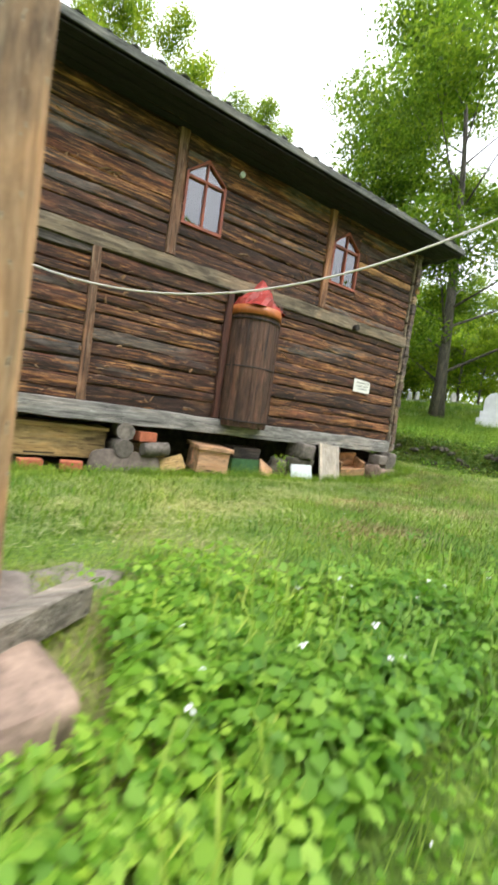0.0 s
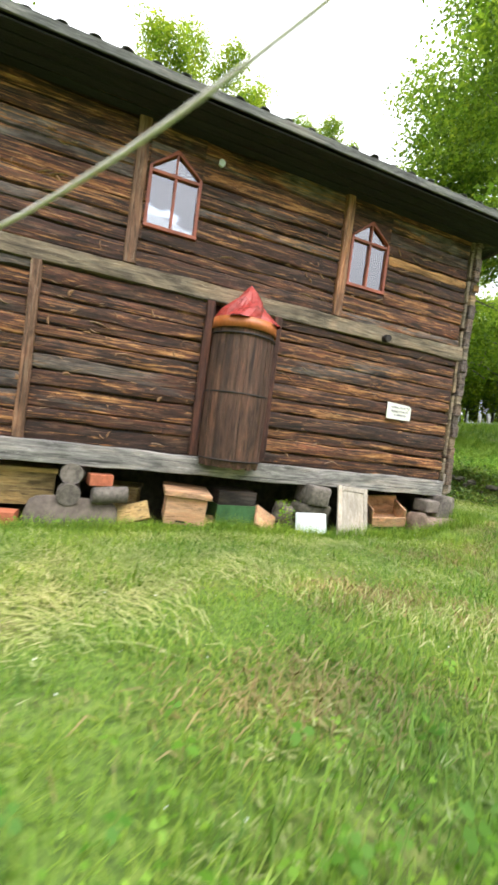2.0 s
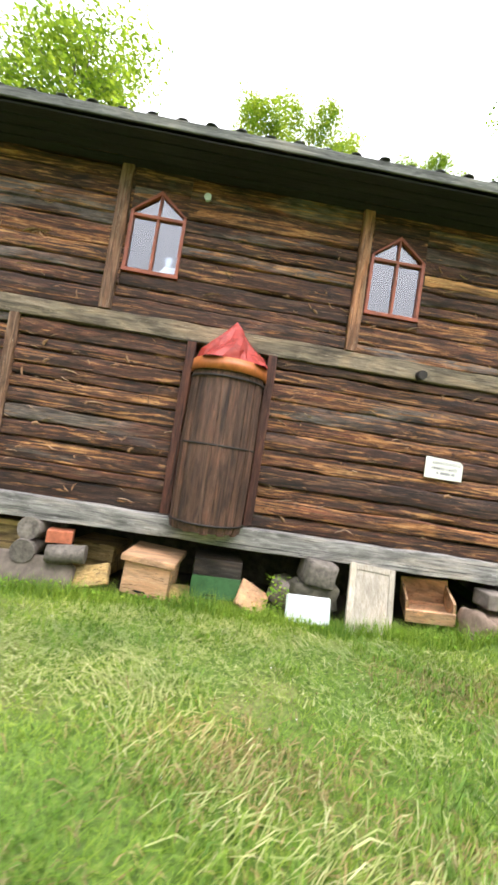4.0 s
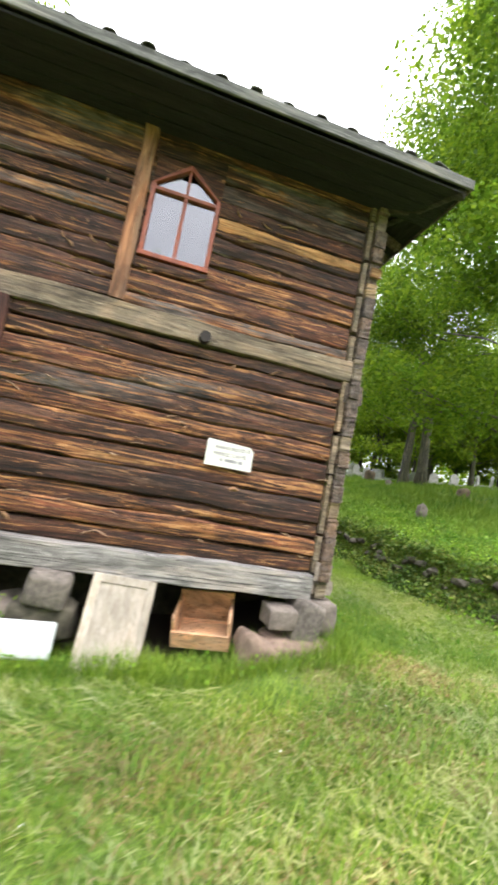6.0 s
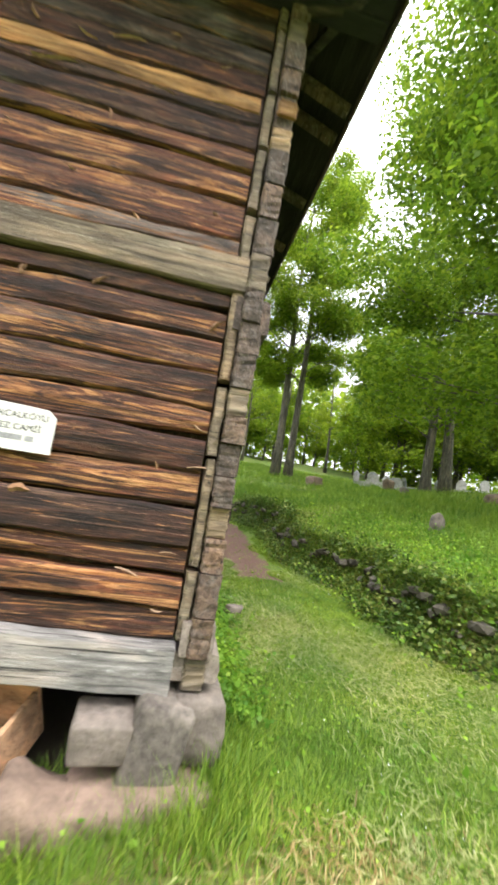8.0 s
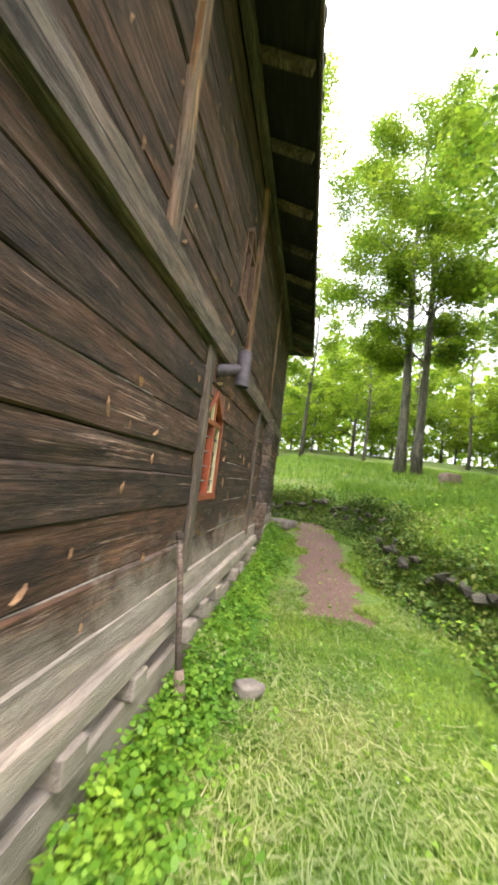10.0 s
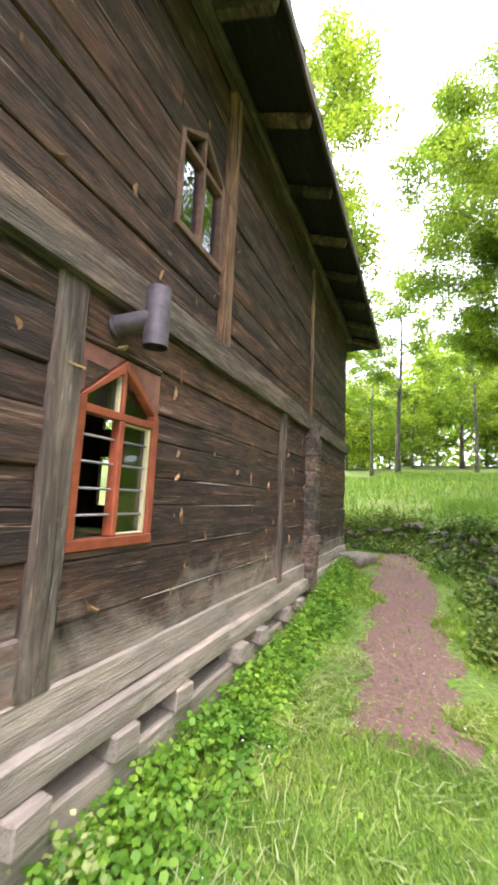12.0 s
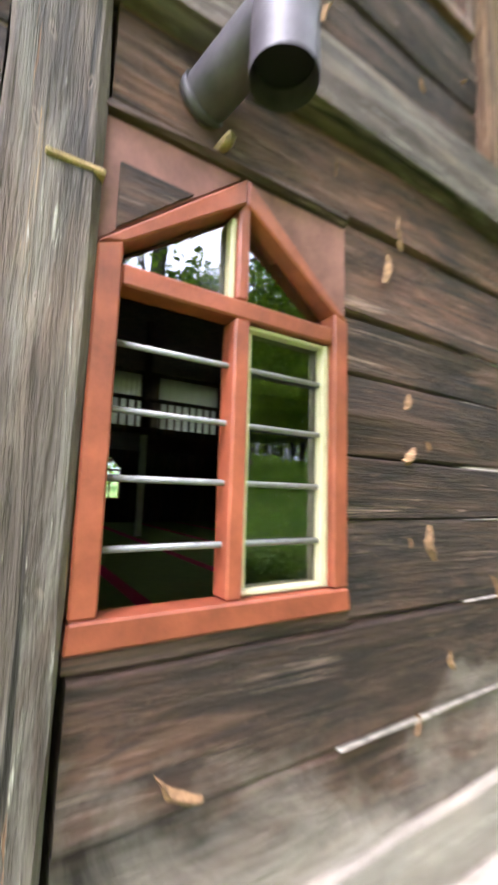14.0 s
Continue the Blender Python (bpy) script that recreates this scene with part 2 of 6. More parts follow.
WHITEMETAL = plain("chipped_white_enamel", (0.66, 0.72, 0.72), 0.45, 0.15, 8, 0.1)
BOARD = wood("bleached_plank_board", 2, (0.36, 0.30, 0.23), (0.50, 0.44, 0.36), (0.62, 0.56, 0.48), wear=(0.62, 0.58, 0.52), wear_amount=0.35, knots=False, deep=0.35)
LOGEND = plain("grey_log_end", (0.19, 0.165, 0.14), 0.9, 0.5, 16, 0.7, dist=0.02)
SIGN = plain("white_sign_sheet", (0.8, 0.79, 0.74), 0.6, 0.06, 5, 0.02)
INK = plain("black_letter_paint", (0.03, 0.03, 0.035), 0.7, 0.2)
CABLE = plain("white_cable", (0.62, 0.58, 0.54), 0.6, 0.1, 20, 0.0)
NEWPOST = wood("new_pine_post", 2, (0.3, 0.19, 0.10), (0.44, 0.30, 0.18), (0.55, 0.41, 0.27), wear=(0.45, 0.38, 0.28), wear_amount=0.3)
NEWBEAM = wood("grey_loose_beam", 0, (0.16, 0.13, 0.10), (0.30, 0.26, 0.21), (0.42, 0.38, 0.32), wear=(0.5, 0.46, 0.4), wear_amount=0.4, knots=False)
GRAVE = plain("weathered_grave_stone", (0.4, 0.4, 0.38), 0.8, 0.3, 8, 0.3)
MARBLE = plain("white_grave_marble", (0.72, 0.73, 0.74), 0.5, 0.12, 5, 0.05)
BARK = wood("grey_brown_bark", 2, (0.045, 0.039, 0.03), (0.12, 0.105, 0.085), (0.22, 0.2, 0.17), wear=(0.2, 0.2, 0.17), wear_amount=0.3, knots=False)
CARPET = plain("green_carpet", (0.2, 0.26, 0.05), 0.95, 0.15, 60, 0.2)
CARPET_RED = plain("red_carpet_stripe", (0.6, 0.03, 0.11), 0.95, 0.1, 60, 0.2)
INNER = wood("brown_inner_wall", 2, (0.03, 0.018, 0.012), (0.075, 0.046, 0.03), (0.12, 0.075, 0.05), knots=False)
WHITEWASH = plain("white_inner_panel", (0.7, 0.69, 0.66), 0.8, 0.08, 4, 0.05)
CONE = plain("glossy_red_sheet", (0.42, 0.055, 0.045), 0.16, 0.35, 11, 0.8, jitter=False, dist=0.04)
ORANGE = plain("orange_painted_band", (0.50, 0.15, 0.04), 0.45, 0.25, 12, 0.15)
BLANK = plain("grey_faded_print", (0.35, 0.35, 0.36), 0.7, 0.3, 60)


def glass_material():
    m, n, l, b = mat("old_window_glass")
    n.remove(b)
    tr, gl, mx, fr = (n.new("ShaderNodeBsdfTransparent"), n.new("ShaderNodeBsdfGlossy"), n.new("ShaderNodeMixShader"), n.new("ShaderNodeFresnel"))
    tr.inputs[0].default_value = (0.8, 0.84, 0.84, 1)
    gl.inputs["Roughness"].default_value = 0.015
    gl.inputs[0].default_value = (0.95, 0.97, 1.0, 1)
    fr.inputs[0].default_value = 2.3
    l.new(fr.outputs[0], mx.inputs[0]), l.new(tr.outputs[0], mx.inputs[1]), l.new(gl.outputs[0], mx.inputs[2])
    wave = noise_of(n, l, coords(n, l, (1, 1, 1), False), 3.0, 1)
    k = n.new("ShaderNodeBump")
    k.inputs["Strength"].default_value, k.inputs["Distance"].default_value = 0.06, 0.02
    l.new(wave, k.inputs["Height"]), l.new(k.outputs[0], gl.inputs["Normal"])
    l.new(mx.outputs[0], n["Material Output"].inputs[0])
    return m


GLASS = glass_material()


def leaf_material(name, a, b2, c2, trans=0.35, seed=0.0):
    m, n, l, b = mat(name, 0.55)
    g = n.new("ShaderNodeNewGeometry")
    o = n.new("ShaderNodeObjectInfo")
    c = ramp(n, l, g.outputs["Random Per Island"], [(0.0, a), (0.55, b2), (1.0, c2)])
    c = mix(n, l, 1.0, c, ramp(n, l, o.outputs["Random"], [(0.0, (0.8, 0.85, 0.8)), (0.5, (1.0, 1.0, 1.0)), (1.0, (1.18, 1.1, 0.9))]), "MULTIPLY")
    patch = noise_of(n, l, coords(n, l, (1, 1, 1), False), 0.9, 4, 0.6)
    c = mix(n, l, 1.0, c, ramp(n, l, patch, [(0.32, (0.6, 0.72, 0.6)), (0.68, (1.3, 1.15, 1.0))]), "MULTIPLY")
    l.new(c, b.inputs["Base Color"])
    t, mx = n.new("ShaderNodeBsdfTranslucent"), n.new("ShaderNodeMixShader")
    l.new(c, t.inputs[0])
    mx.inputs[0].default_value = trans
    l.new(b.outputs[0], mx.inputs[1]), l.new(t.outputs[0], mx.inputs[2])
    l.new(mx.outputs[0], n["Material Output"].inputs[0])
    return m


LEAF = leaf_material("spring_green_leaf", (0.13, 0.22, 0.016), (0.24, 0.38, 0.028), (0.38, 0.5, 0.05), 0.7)
LEAF_DARK = leaf_material("deep_green_leaf", (0.08, 0.16, 0.014), (0.16, 0.29, 0.024), (0.27, 0.4, 0.038), 0.66)
IVY = leaf_material("dark_ivy_leaf", (0.05, 0.1, 0.018), (0.11, 0.22, 0.03), (0.26, 0.3, 0.08), 0.35)
WEED = leaf_material("broad_weed_leaf", (0.1, 0.26, 0.02), (0.2, 0.41, 0.035), (0.36, 0.58, 0.08), 0.48)
BLADE = leaf_material("grass_blade", (0.09, 0.2, 0.016), (0.2, 0.35, 0.032), (0.34, 0.47, 0.075), 0.42)
STRAW = leaf_material("cut_grass", (0.26, 0.34, 0.09), (0.43, 0.48, 0.19), (0.6, 0.58, 0.34), 0.3)
THATCH = leaf_material("brown_dry_thatch", (0.2, 0.15, 0.05), (0.34, 0.25, 0.1), (0.48, 0.38, 0.19), 0.2)
PETAL = plain("white_petal", (0.85, 0.85, 0.85), 0.6, 0.05)


def ground_material():
    m, n, l, b = mat("lawn_ground", 0.95)
    v = coords(n, l, (1, 1, 1), False)
    big = noise_of(n, l, v, 0.8, 5, 0.6)
    fine = noise_of(n, l, v, 22.0, 5, 0.7)
    c = ramp(n, l, fine, [(0.3, (0.035, 0.065, 0.01)), (0.55, (0.12, 0.2, 0.025)), (0.8, (0.28, 0.33, 0.08))])
    c = mix(n, l, ramp(n, l, big, [(0.5, grey(0)), (0.7, grey(0.75))]), c, mix(n, l, fine, (0.16, 0.105, 0.05), (0.42, 0.34, 0.17)))
    # bare red-brown soil of the path
    sep = n.new("ShaderNodeSeparateXYZ")
    l.new(v, sep.inputs[0])

    def calc(op, p, q):
        k = n.new("ShaderNodeMath")
        k.operation = op
        for s, val in ((k.inputs[0], p), (k.inputs[1], q)):
            if isinstance(val, (int, float)):
                s.default_value = val
            else:
                l.new(val, s)
        return k.outputs[0]

    wob = calc("MULTIPLY", calc("SUBTRACT", noise_of(n, l, v, 2.2, 6, 0.65), 0.5), 0.9)
    centre = calc("MULTIPLY", calc("SUBTRACT", sep.outputs[1], 10.5), -0.055)
    across = calc("ABSOLUTE", calc("SUBTRACT", calc("SUBTRACT", sep.outputs[0], 9.0), centre), 0)
    edge = calc("SUBTRACT", calc("ADD", across, wob), 0.42)
    inside = calc("MULTIPLY", calc("LESS_THAN", edge, 0.0), calc("MULTIPLY", calc("GREATER_THAN", calc("ADD", sep.outputs[1], wob), 10.3), calc("LESS_THAN", sep.outputs[1], 16.8)))
    soil = ramp(n, l, fine, [(0.3, (0.09, 0.05, 0.039)), (0.55, (0.165, 0.096, 0.075)), (0.8, (0.27, 0.175, 0.138))])
    c = mix(n, l, inside, c, soil)
    # bare earth below the building, its colour darkened for the shade there
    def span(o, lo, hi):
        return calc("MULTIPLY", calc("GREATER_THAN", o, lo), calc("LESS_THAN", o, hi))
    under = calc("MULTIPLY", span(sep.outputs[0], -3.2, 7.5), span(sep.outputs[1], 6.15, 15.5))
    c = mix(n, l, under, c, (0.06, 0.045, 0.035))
    l.new(c, b.inputs["Base Color"])
    bump(n, l, b, fine, 0.6, 0.03)
    return m


GROUND = ground_material()


def cloth_material():
    m, n, l, b = mat("white_cotton_cloth", 0.9)
    weave = noise_of(n, l, coords(n, l, (1, 1, 1)), 40.0, 3)
    c = ramp(n, l, weave, [(0.3, (0.68, 0.67, 0.64)), (0.7, (0.8, 0.79, 0.76))])
    t, mx_ = n.new("ShaderNodeBsdfTranslucent"), n.new("ShaderNodeMixShader")
    l.new(c, b.inputs["Base Color"]), l.new(c, t.inputs[0])
    mx_.inputs[0].default_value = 0.3
    l.new(b.outputs[0], mx_.inputs[1]), l.new(t.outputs[0], mx_.inputs[2])
    l.new(mx_.outputs[0], n["Material Output"].inputs[0])
    return m


CLOTH = cloth_material()

# ---- builders ----


def mesh_of(name, verts, faces, material, smooth=False):
    me = bpy.data.meshes.new(name)
    me.from_pydata([tuple(v) for v in verts], [], faces)
    me.materials.append(material)
    if smooth:
        me.polygons.foreach_set("use_smooth", [True] * len(me.polygons))
    me.update()
    return me


def part(name, bm, material, parent=None, label=""):
    """Links a bmesh as one mesh object, under a thing when a parent is given."""
    me = bpy.data.meshes.new(name)
    bm.to_mesh(me)
    bm.free()
    me.materials.append(material)
    ob = new(name, me)
    if parent:
        ob.parent = parent
    if label:
        ob["label"] = label
    return ob


def link(name, me, parent=None, m=None, label=""):
    ob = new(name, me)
    if m:
        ob.matrix_basis = m
    if parent:
        ob.parent = parent
    if label:
        ob["label"] = label
    return ob


def empty(name, label, category, group="", kind=""):
    return tagged(new(name), label, category, group, kind)


def box_bm(lo, hi, bevel=0.004, bm=None, turn=None):
    bm = bm or bmesh.new()
    c = [(a + b) / 2 for a, b in zip(lo, hi)]
    s = [b - a for a, b in zip(lo, hi)]
    m = Matrix.Translation(c) @ (turn or Matrix()) @ Matrix.Diagonal((*s, 1))
    r = bmesh.ops.create_cube(bm, size=1, matrix=m)
    if bevel:
        edges = list({e for v in r["verts"] for e in v.link_edges})
        bmesh.ops.bevel(bm, geom=edges, offset=bevel, segments=1, affect="EDGES")
    return bm


def prism_bm(points, depth0, depth1, axis, bevel=0.0):
    """A polygon (u, z) drawn out along an axis: 1 = along y with u as x, 0 = along x with u as y."""
    bm = bmesh.new()
    def at(u, z, d):
        return (u, d, z) if axis == 1 else (d, u, z)
    a = [bm.verts.new(at(u, z, depth0)) for u, z in points]
    b = [bm.verts.new(at(u, z, depth1)) for u, z in points]
    bm.faces.new(a), bm.faces.new(b[::-1])
    for i in range(len(a)):
        j = (i + 1) % len(a)
        bm.faces.new((a[i], b[i], b[j], a[j]))
    bmesh.ops.recalc_face_normals(bm, faces=bm.faces)
    if bevel:
        bmesh.ops.bevel(bm, geom=list(bm.edges), offset=bevel, segments=1, affect="EDGES")
    return bm


def tube_bm(points, radii, sides=8, bm=None, cap=True):
    """A tapered tube along points."""
    bm = bm or bmesh.new()
    rings = []
    pts = [Vector(p) for p in points]
    for i, p in enumerate(pts):
        d = (pts[min(i + 1, len(pts) - 1)] - pts[max(i - 1, 0)]).normalized()
        u = d.orthogonal().normalized() if abs(d.z) < 0.9 else Vector((1, 0, 0)).cross(d).normalized()
        w = d.cross(u)
        rings.append([bm.verts.new(p + radii[i] * (math.cos(k * math.tau / sides) * u + math.sin(k * math.tau / sides) * w)) for k in range(sides)])
    for a, b in zip(rings, rings[1:]):
        best = min(range(sides), key=lambda s: (a[0].co - b[s].co).length)
        for k in range(sides):
            f = bm.faces.new((a[k], a[(k + 1) % sides], b[(k + 1 + best) % sides], b[(k + best) % sides]))
            f.smooth = True
    if cap:
        bm.faces.new(rings[0][::-1]), bm.faces.new(rings[-1])
    return bm


def stone_bm(c, s, seed, rough=0.24, power=0.5):
    bm = bmesh.new()
    bmesh.ops.create_icosphere(bm, subdivisions=3, radius=0.5)
    for v in bm.verts:
        p = v.co.copy()
        p = Vector([math.copysign(abs(k * 2) ** power, k) / 2 for k in p])
        n = noise.noise(p * 2.2 + Vector((seed * 3.1, 0, 0))) * rough * 1.4 + noise.noise(p * 6 + Vector((0, seed * 1.7, 0))) * rough * 0.35
        p *= 1 + n
        v.co = Vector((p.x * s[0], p.y * s[1], p.z * s[2])) + Vector(c)
    for f in bm.faces:
        f.smooth = True
    return bm


def log_mesh(name, length, height, depth, axis, material, seed, cells=0.45, wob=0.012, crown=0.02):
    """A hewn wall log or plank from 0 to length along an axis, its outer face crowned and its edges uneven. Outer face towards -y (axis 0) or +x (axis 1)."""
    n = max(2, int(length / cells))
    r = random.Random(seed)
    e, q = (0.86, 0.09) if crown > 0.01 else (0.92, 0.04)
    prof = ((0.0, 0.0), (e, 0.0), (1.0, q), (1.0, 0.5), (1.0, 1 - q), (e, 1.0), (0.0, 1.0))
    verts, faces = [], []
    for i in range(n + 1):
        u = length * i / n
        lo = (noise.noise((u * 1.3, seed * 2.7, 0)) + 0.45 * noise.noise((u * 5.1, seed * 2.7, 3))) * wob
        hi = (noise.noise((u * 1.3, seed * 2.7, 9)) + 0.45 * noise.noise((u * 5.1, seed * 2.7, 6))) * wob
        for k, (d, z) in enumerate(prof):
            out = d * depth + (crown * (0.4 if k in (2, 4) else 1.0) if k in (2, 3, 4) else 0)
            if k in (2, 3, 4):
                out += noise.noise((u * 1.7, k * 4.1, seed * 1.3)) * 0.012 + noise.noise((u * 6.3, k * 4.1, seed * 1.3)) * 0.005
            zz = z * height + (lo if z < 0.3 else hi if z > 0.7 else 0)
            verts.append((u, -out, zz) if axis == 0 else (out, u, zz))
    m = len(prof)
    for i in range(n):
        for k in range(m - 1):
            a, b = i * m + k, (i + 1) * m + k
            faces.append((a, b, b + 1, a + 1) if axis == 0 else (a, a + 1, b + 1, b))
    faces.append(tuple(range(m)) if axis == 0 else tuple(range(m))[::-1])
    faces.append(tuple(range(n * m, n * m + m))[::-1] if axis == 0 else tuple(range(n * m, n * m + m)))
    return mesh_of(name, verts, faces, material)


def wall_backing(name, axis, u0, u1, z0, z1, d0, d1, holes, material):
    """The solid core of a wall, with openings that go through it."""
    us = sorted({u0, u1, *[h[0] for h in holes], *[h[1] for h in holes]})
    zs = sorted({z0, z1, *[h[2] for h in holes], *[h[3] for h in holes]})
    bm = bmesh.new()
    for a, b in zip(us, us[1:]):
        for c, d in zip(zs, zs[1:]):
            if any(h[0] <= a and b <= h[1] and h[2] <= c and d <= h[3] for h in holes):
                continue
            if axis == 0:
                box_bm((a, d0, c), (b, d1, d), 0, bm)
            else:
                box_bm((d0, a, c), (d1, b, d), 0, bm)
    bmesh.ops.remove_doubles(bm, verts=bm.verts, dist=0.0005)
    ob = part(name, bm, material)
    return tagged(ob, "dark hewn timber log wall of an old mosque", "wall", kind="structure")


def rows_between(z0, z1, n, seed):
    r = random.Random(seed)
    h = [r.uniform(0.6, 1.4) for _ in range(n)]
    t = sum(h)
    out, z = [], z0
    for k in h:
        out.append((z, z + k / t * (z1 - z0)))
        z += k / t * (z1 - z0)
    return out


def clad(parent, axis, face, band, count, spans, holes, material, depth, seed, crown=0.02, name="log", wob=0.012):
    """Logs over the bays of a wall, each bay with its own courses, cut out round the openings."""
    k = seed
    z_lo, z_hi = band

    def lay(u0, u1, z0, z1):
        nonlocal k
        k += 1
        if u1 - u0 < 0.03 or z1 - z0 < 0.015:
            return
        push = (0.014 if axis == 0 else 0.008) * math.sin(k * 2.9)
        me = log_mesh(name, u1 - u0, z1 - z0 - (0.008 if axis == 0 else 0.003), depth + push, axis, material, k, cells=0.16, crown=crown, wob=wob)
        link(name, me, parent, pose(u0, face + depth, z0) if axis == 0 else pose(face - depth, u0, z0))
        # pale chinking that shows in some of the joints
        if axis == 1 and k % 2 == 0 and u1 - u0 > 0.8 and z1 < 3.2:
            a, b = u0 + (u1 - u0) * (0.05 + 0.3 * (0.5 + 0.5 * math.sin(k * 4.7))), u1 - (u1 - u0) * (0.04 + 0.3 * (0.5 + 0.5 * math.sin(k * 2.3)))
            strip = log_mesh("chinking", b - a, 0.004, depth + push - 0.001, 1, CHINK, k + 50, 0.14, 0.009, 0.003)
            link("chinking", strip, parent, pose(face - depth, a, z0 - 0.004))

    for a, b in spans:
        for z0, z1 in rows_between(z_lo, z_hi, count, k):
            pos = a
            for h0, h1, hz0, hz1 in sorted(h for h in holes if h[2] < z1 and h[3] > z0 and h[0] < b and h[1] > a):
                lay(pos, h0, z0, z1)
                lay(h0, h1, z0, min(z1, hz0))
                lay(h0, h1, max(z0, hz1), z1)
                pos = h1
            lay(pos, b, z0, z1)


# ---- ground ----


def sstep(a, b, x):
    t = np.clip((x - a) / (b - a), 0, 1)
    return t * t * (3 - 2 * t)


def height(x, y):
    x, y = np.asarray(x, float), np.asarray(y, float)
    z = 0.5 + 0.045 * np.clip(6 - y, 0, 5.5) + 0.28 * sstep(6.0, 8.2, x) * sstep(2.0, 4.5, y) + 0.022 * np.clip(y - 6, 0, 6) + 0.42 * sstep(11, 15.5, y)
    toe = 10.75 - 0.15 * (np.clip(y, -12, 17) - 7)
    d = np.maximum(x - toe, y - 17.0) + 0.16 * np.sin(1.7 * y + 0.6 * x) + 0.09 * np.sin(4.1 * y - 2.3 * x)
    z = z + 0.62 * sstep(0.0, 0.32, d) + 0.17 * np.clip(d - 0.2, 0, 5) + 0.12 * np.clip(d - 5, 0, 30) + 0.05 * np.clip(d - 35, 0, 120)
    z = z - 0.2 * sstep(2.0, 0.2, np.hypot(x, y)) - 0.12 * sstep(5.0, 6.3, y) * sstep(7.0, 6.2, x)
    z = z + 0.018 * np.sin(2.3 * x + 1.1 * y) * np.sin(1.9 * y - 0.7 * x) + 0.012 * np.sin(5.1 * x) * np.sin(4.3 * y)
    return z


def h_at(x, y):
    return float(height(x, y))


def axis_steps(lo, hi, step, far):
    core = np.arange(lo, hi + step / 2, step)
    grow = [step]
    while sum(grow) < far:
        grow.append(grow[-1] * 1.22)
    g = np.cumsum(grow)
    return np.concatenate([(lo - g)[::-1], core, hi + g])


gx, gy = axis_steps(-4, 16, 0.14, 600), axis_steps(-2, 19, 0.14, 600)
GX, GY = np.meshgrid(gx, gy)
gv = np.stack([GX.ravel(), GY.ravel(), height(GX, GY).ravel()], 1)
W = len(gx)
gi = (np.arange(len(gy) - 1)[:, None] * W + np.arange(W - 1)[None, :]).ravel()
gf = np.stack([gi, gi + 1, gi + 1 + W, gi + W], 1)
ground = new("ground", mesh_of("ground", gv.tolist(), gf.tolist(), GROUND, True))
tagged(ground, "uneven green lawn with mown straw patches and bare soil path", "ground", kind="structure")

# ---- the mosque: front wall ----
FY, SX = 6.02, 7.68
W1, W2, W3 = (-0.36, 0.31, 4.23, 5.28), (2.16, 2.84, 4.23, 5.28), (5.15, 5.85, 4.23, 5.28)
front_holes = [W1, W2, W3]
wall_front = wall_backing("wall_front", 0, -3.0, 7.5, 1.2, 5.9, FY + 0.11, FY + 0.2, front_holes, INNER)
clad(wall_front, 0, FY, (1.43, 3.50), 11, [(-3.0, 1.0), (1.12, 3.09), (4.18, 7.48)], [], FRONT, 0.11, 100, 0.011, wob=0.03)
clad(wall_front, 0, FY, (3.72, 5.86), 11, [(-3.0, -0.56), (-0.4, 1.98), (2.12, 4.98), (5.12, 7.48)], front_holes, FRONT, 0.11, 300, 0.011, wob=0.03)


def beam(name, lo, hi, material, axis, label, seed, parent=None):
    size = [b - a for a, b in zip(lo, hi)]
    if axis == 0:
        me = log_mesh(name, size[0], size[2], size[1], 0, material, seed, 0.18, 0.02, 0.006)
        ob = link(name, me, parent, pose(lo[0], hi[1], lo[2]))
    else:
        me = log_mesh(name, size[1], size[2], size[0], 1, material, seed, 0.18, 0.016, 0.006)
        ob = link(name, me, parent, pose(lo[0], lo[1], lo[2]))
    return tagged(ob, label, "beam", kind="structure")


beam("sill_beam", (-3.1, 5.93, 1.17), (7.5, 6.2, 1.43), GREYBEAM, 0, "silver-grey weathered sill beam under the log wall", 21)
beam("storey_beam", (-3.1, 5.97, 3.50), (7.56, 6.13, 3.72), MIDBEAM, 0, "grey weathered storey beam across the log wall", 22)


def post(lo, hi, material, parent, seed, name="post", label=""):
    r = random.Random(seed)
    zs = np.linspace(lo[2], hi[2], 9)
    bm = bmesh.new()
    rings = []
    for z in zs:
        j = lambda: r.uniform(-0.006, 0.006)
        b = 0.012
        pts = [(lo[0] + b, lo[1]), (hi[0] - b, lo[1]), (hi[0], lo[1] + b), (hi[0], hi[1] - b), (hi[0] - b, hi[1]), (lo[0] + b, hi[1]), (lo[0], hi[1] - b), (lo[0], lo[1] + b)]
        rings.append([bm.verts.new((x + j(), y + j(), z)) for x, y in pts])
    for a, b2 in zip(rings, rings[1:]):
        for k in range(8):
            bm.faces.new((a[k], a[(k + 1) % 8], b2[(k + 1) % 8], b2[k]))
    bm.faces.new(rings[0][::-1]), bm.faces.new(rings[-1])
    return part(name, bm, material, parent, label)


post((1.0, 5.97, 1.44), (1.12, 6.12, 3.5), POST, wall_front, 1)
post((1.98, 5.965, 3.73), (2.13, 6.12, 5.8), POST, wall_front, 2)
post((4.985, 5.965, 3.73), (5.125, 6.12, 5.8), POST, wall_front, 3)
post((-0.56, 5.965, 3.73), (-0.4, 6.12, 5.8), POST, wall_front, 4)
post((3.085, 5.95, 1.44), (3.2, 6.12, 3.5), REDPOST, wall_front, 5, "door_post")
post((4.075, 5.95, 1.44), (4.185, 6.12, 3.5), REDPOST, wall_front, 6, "door_post")
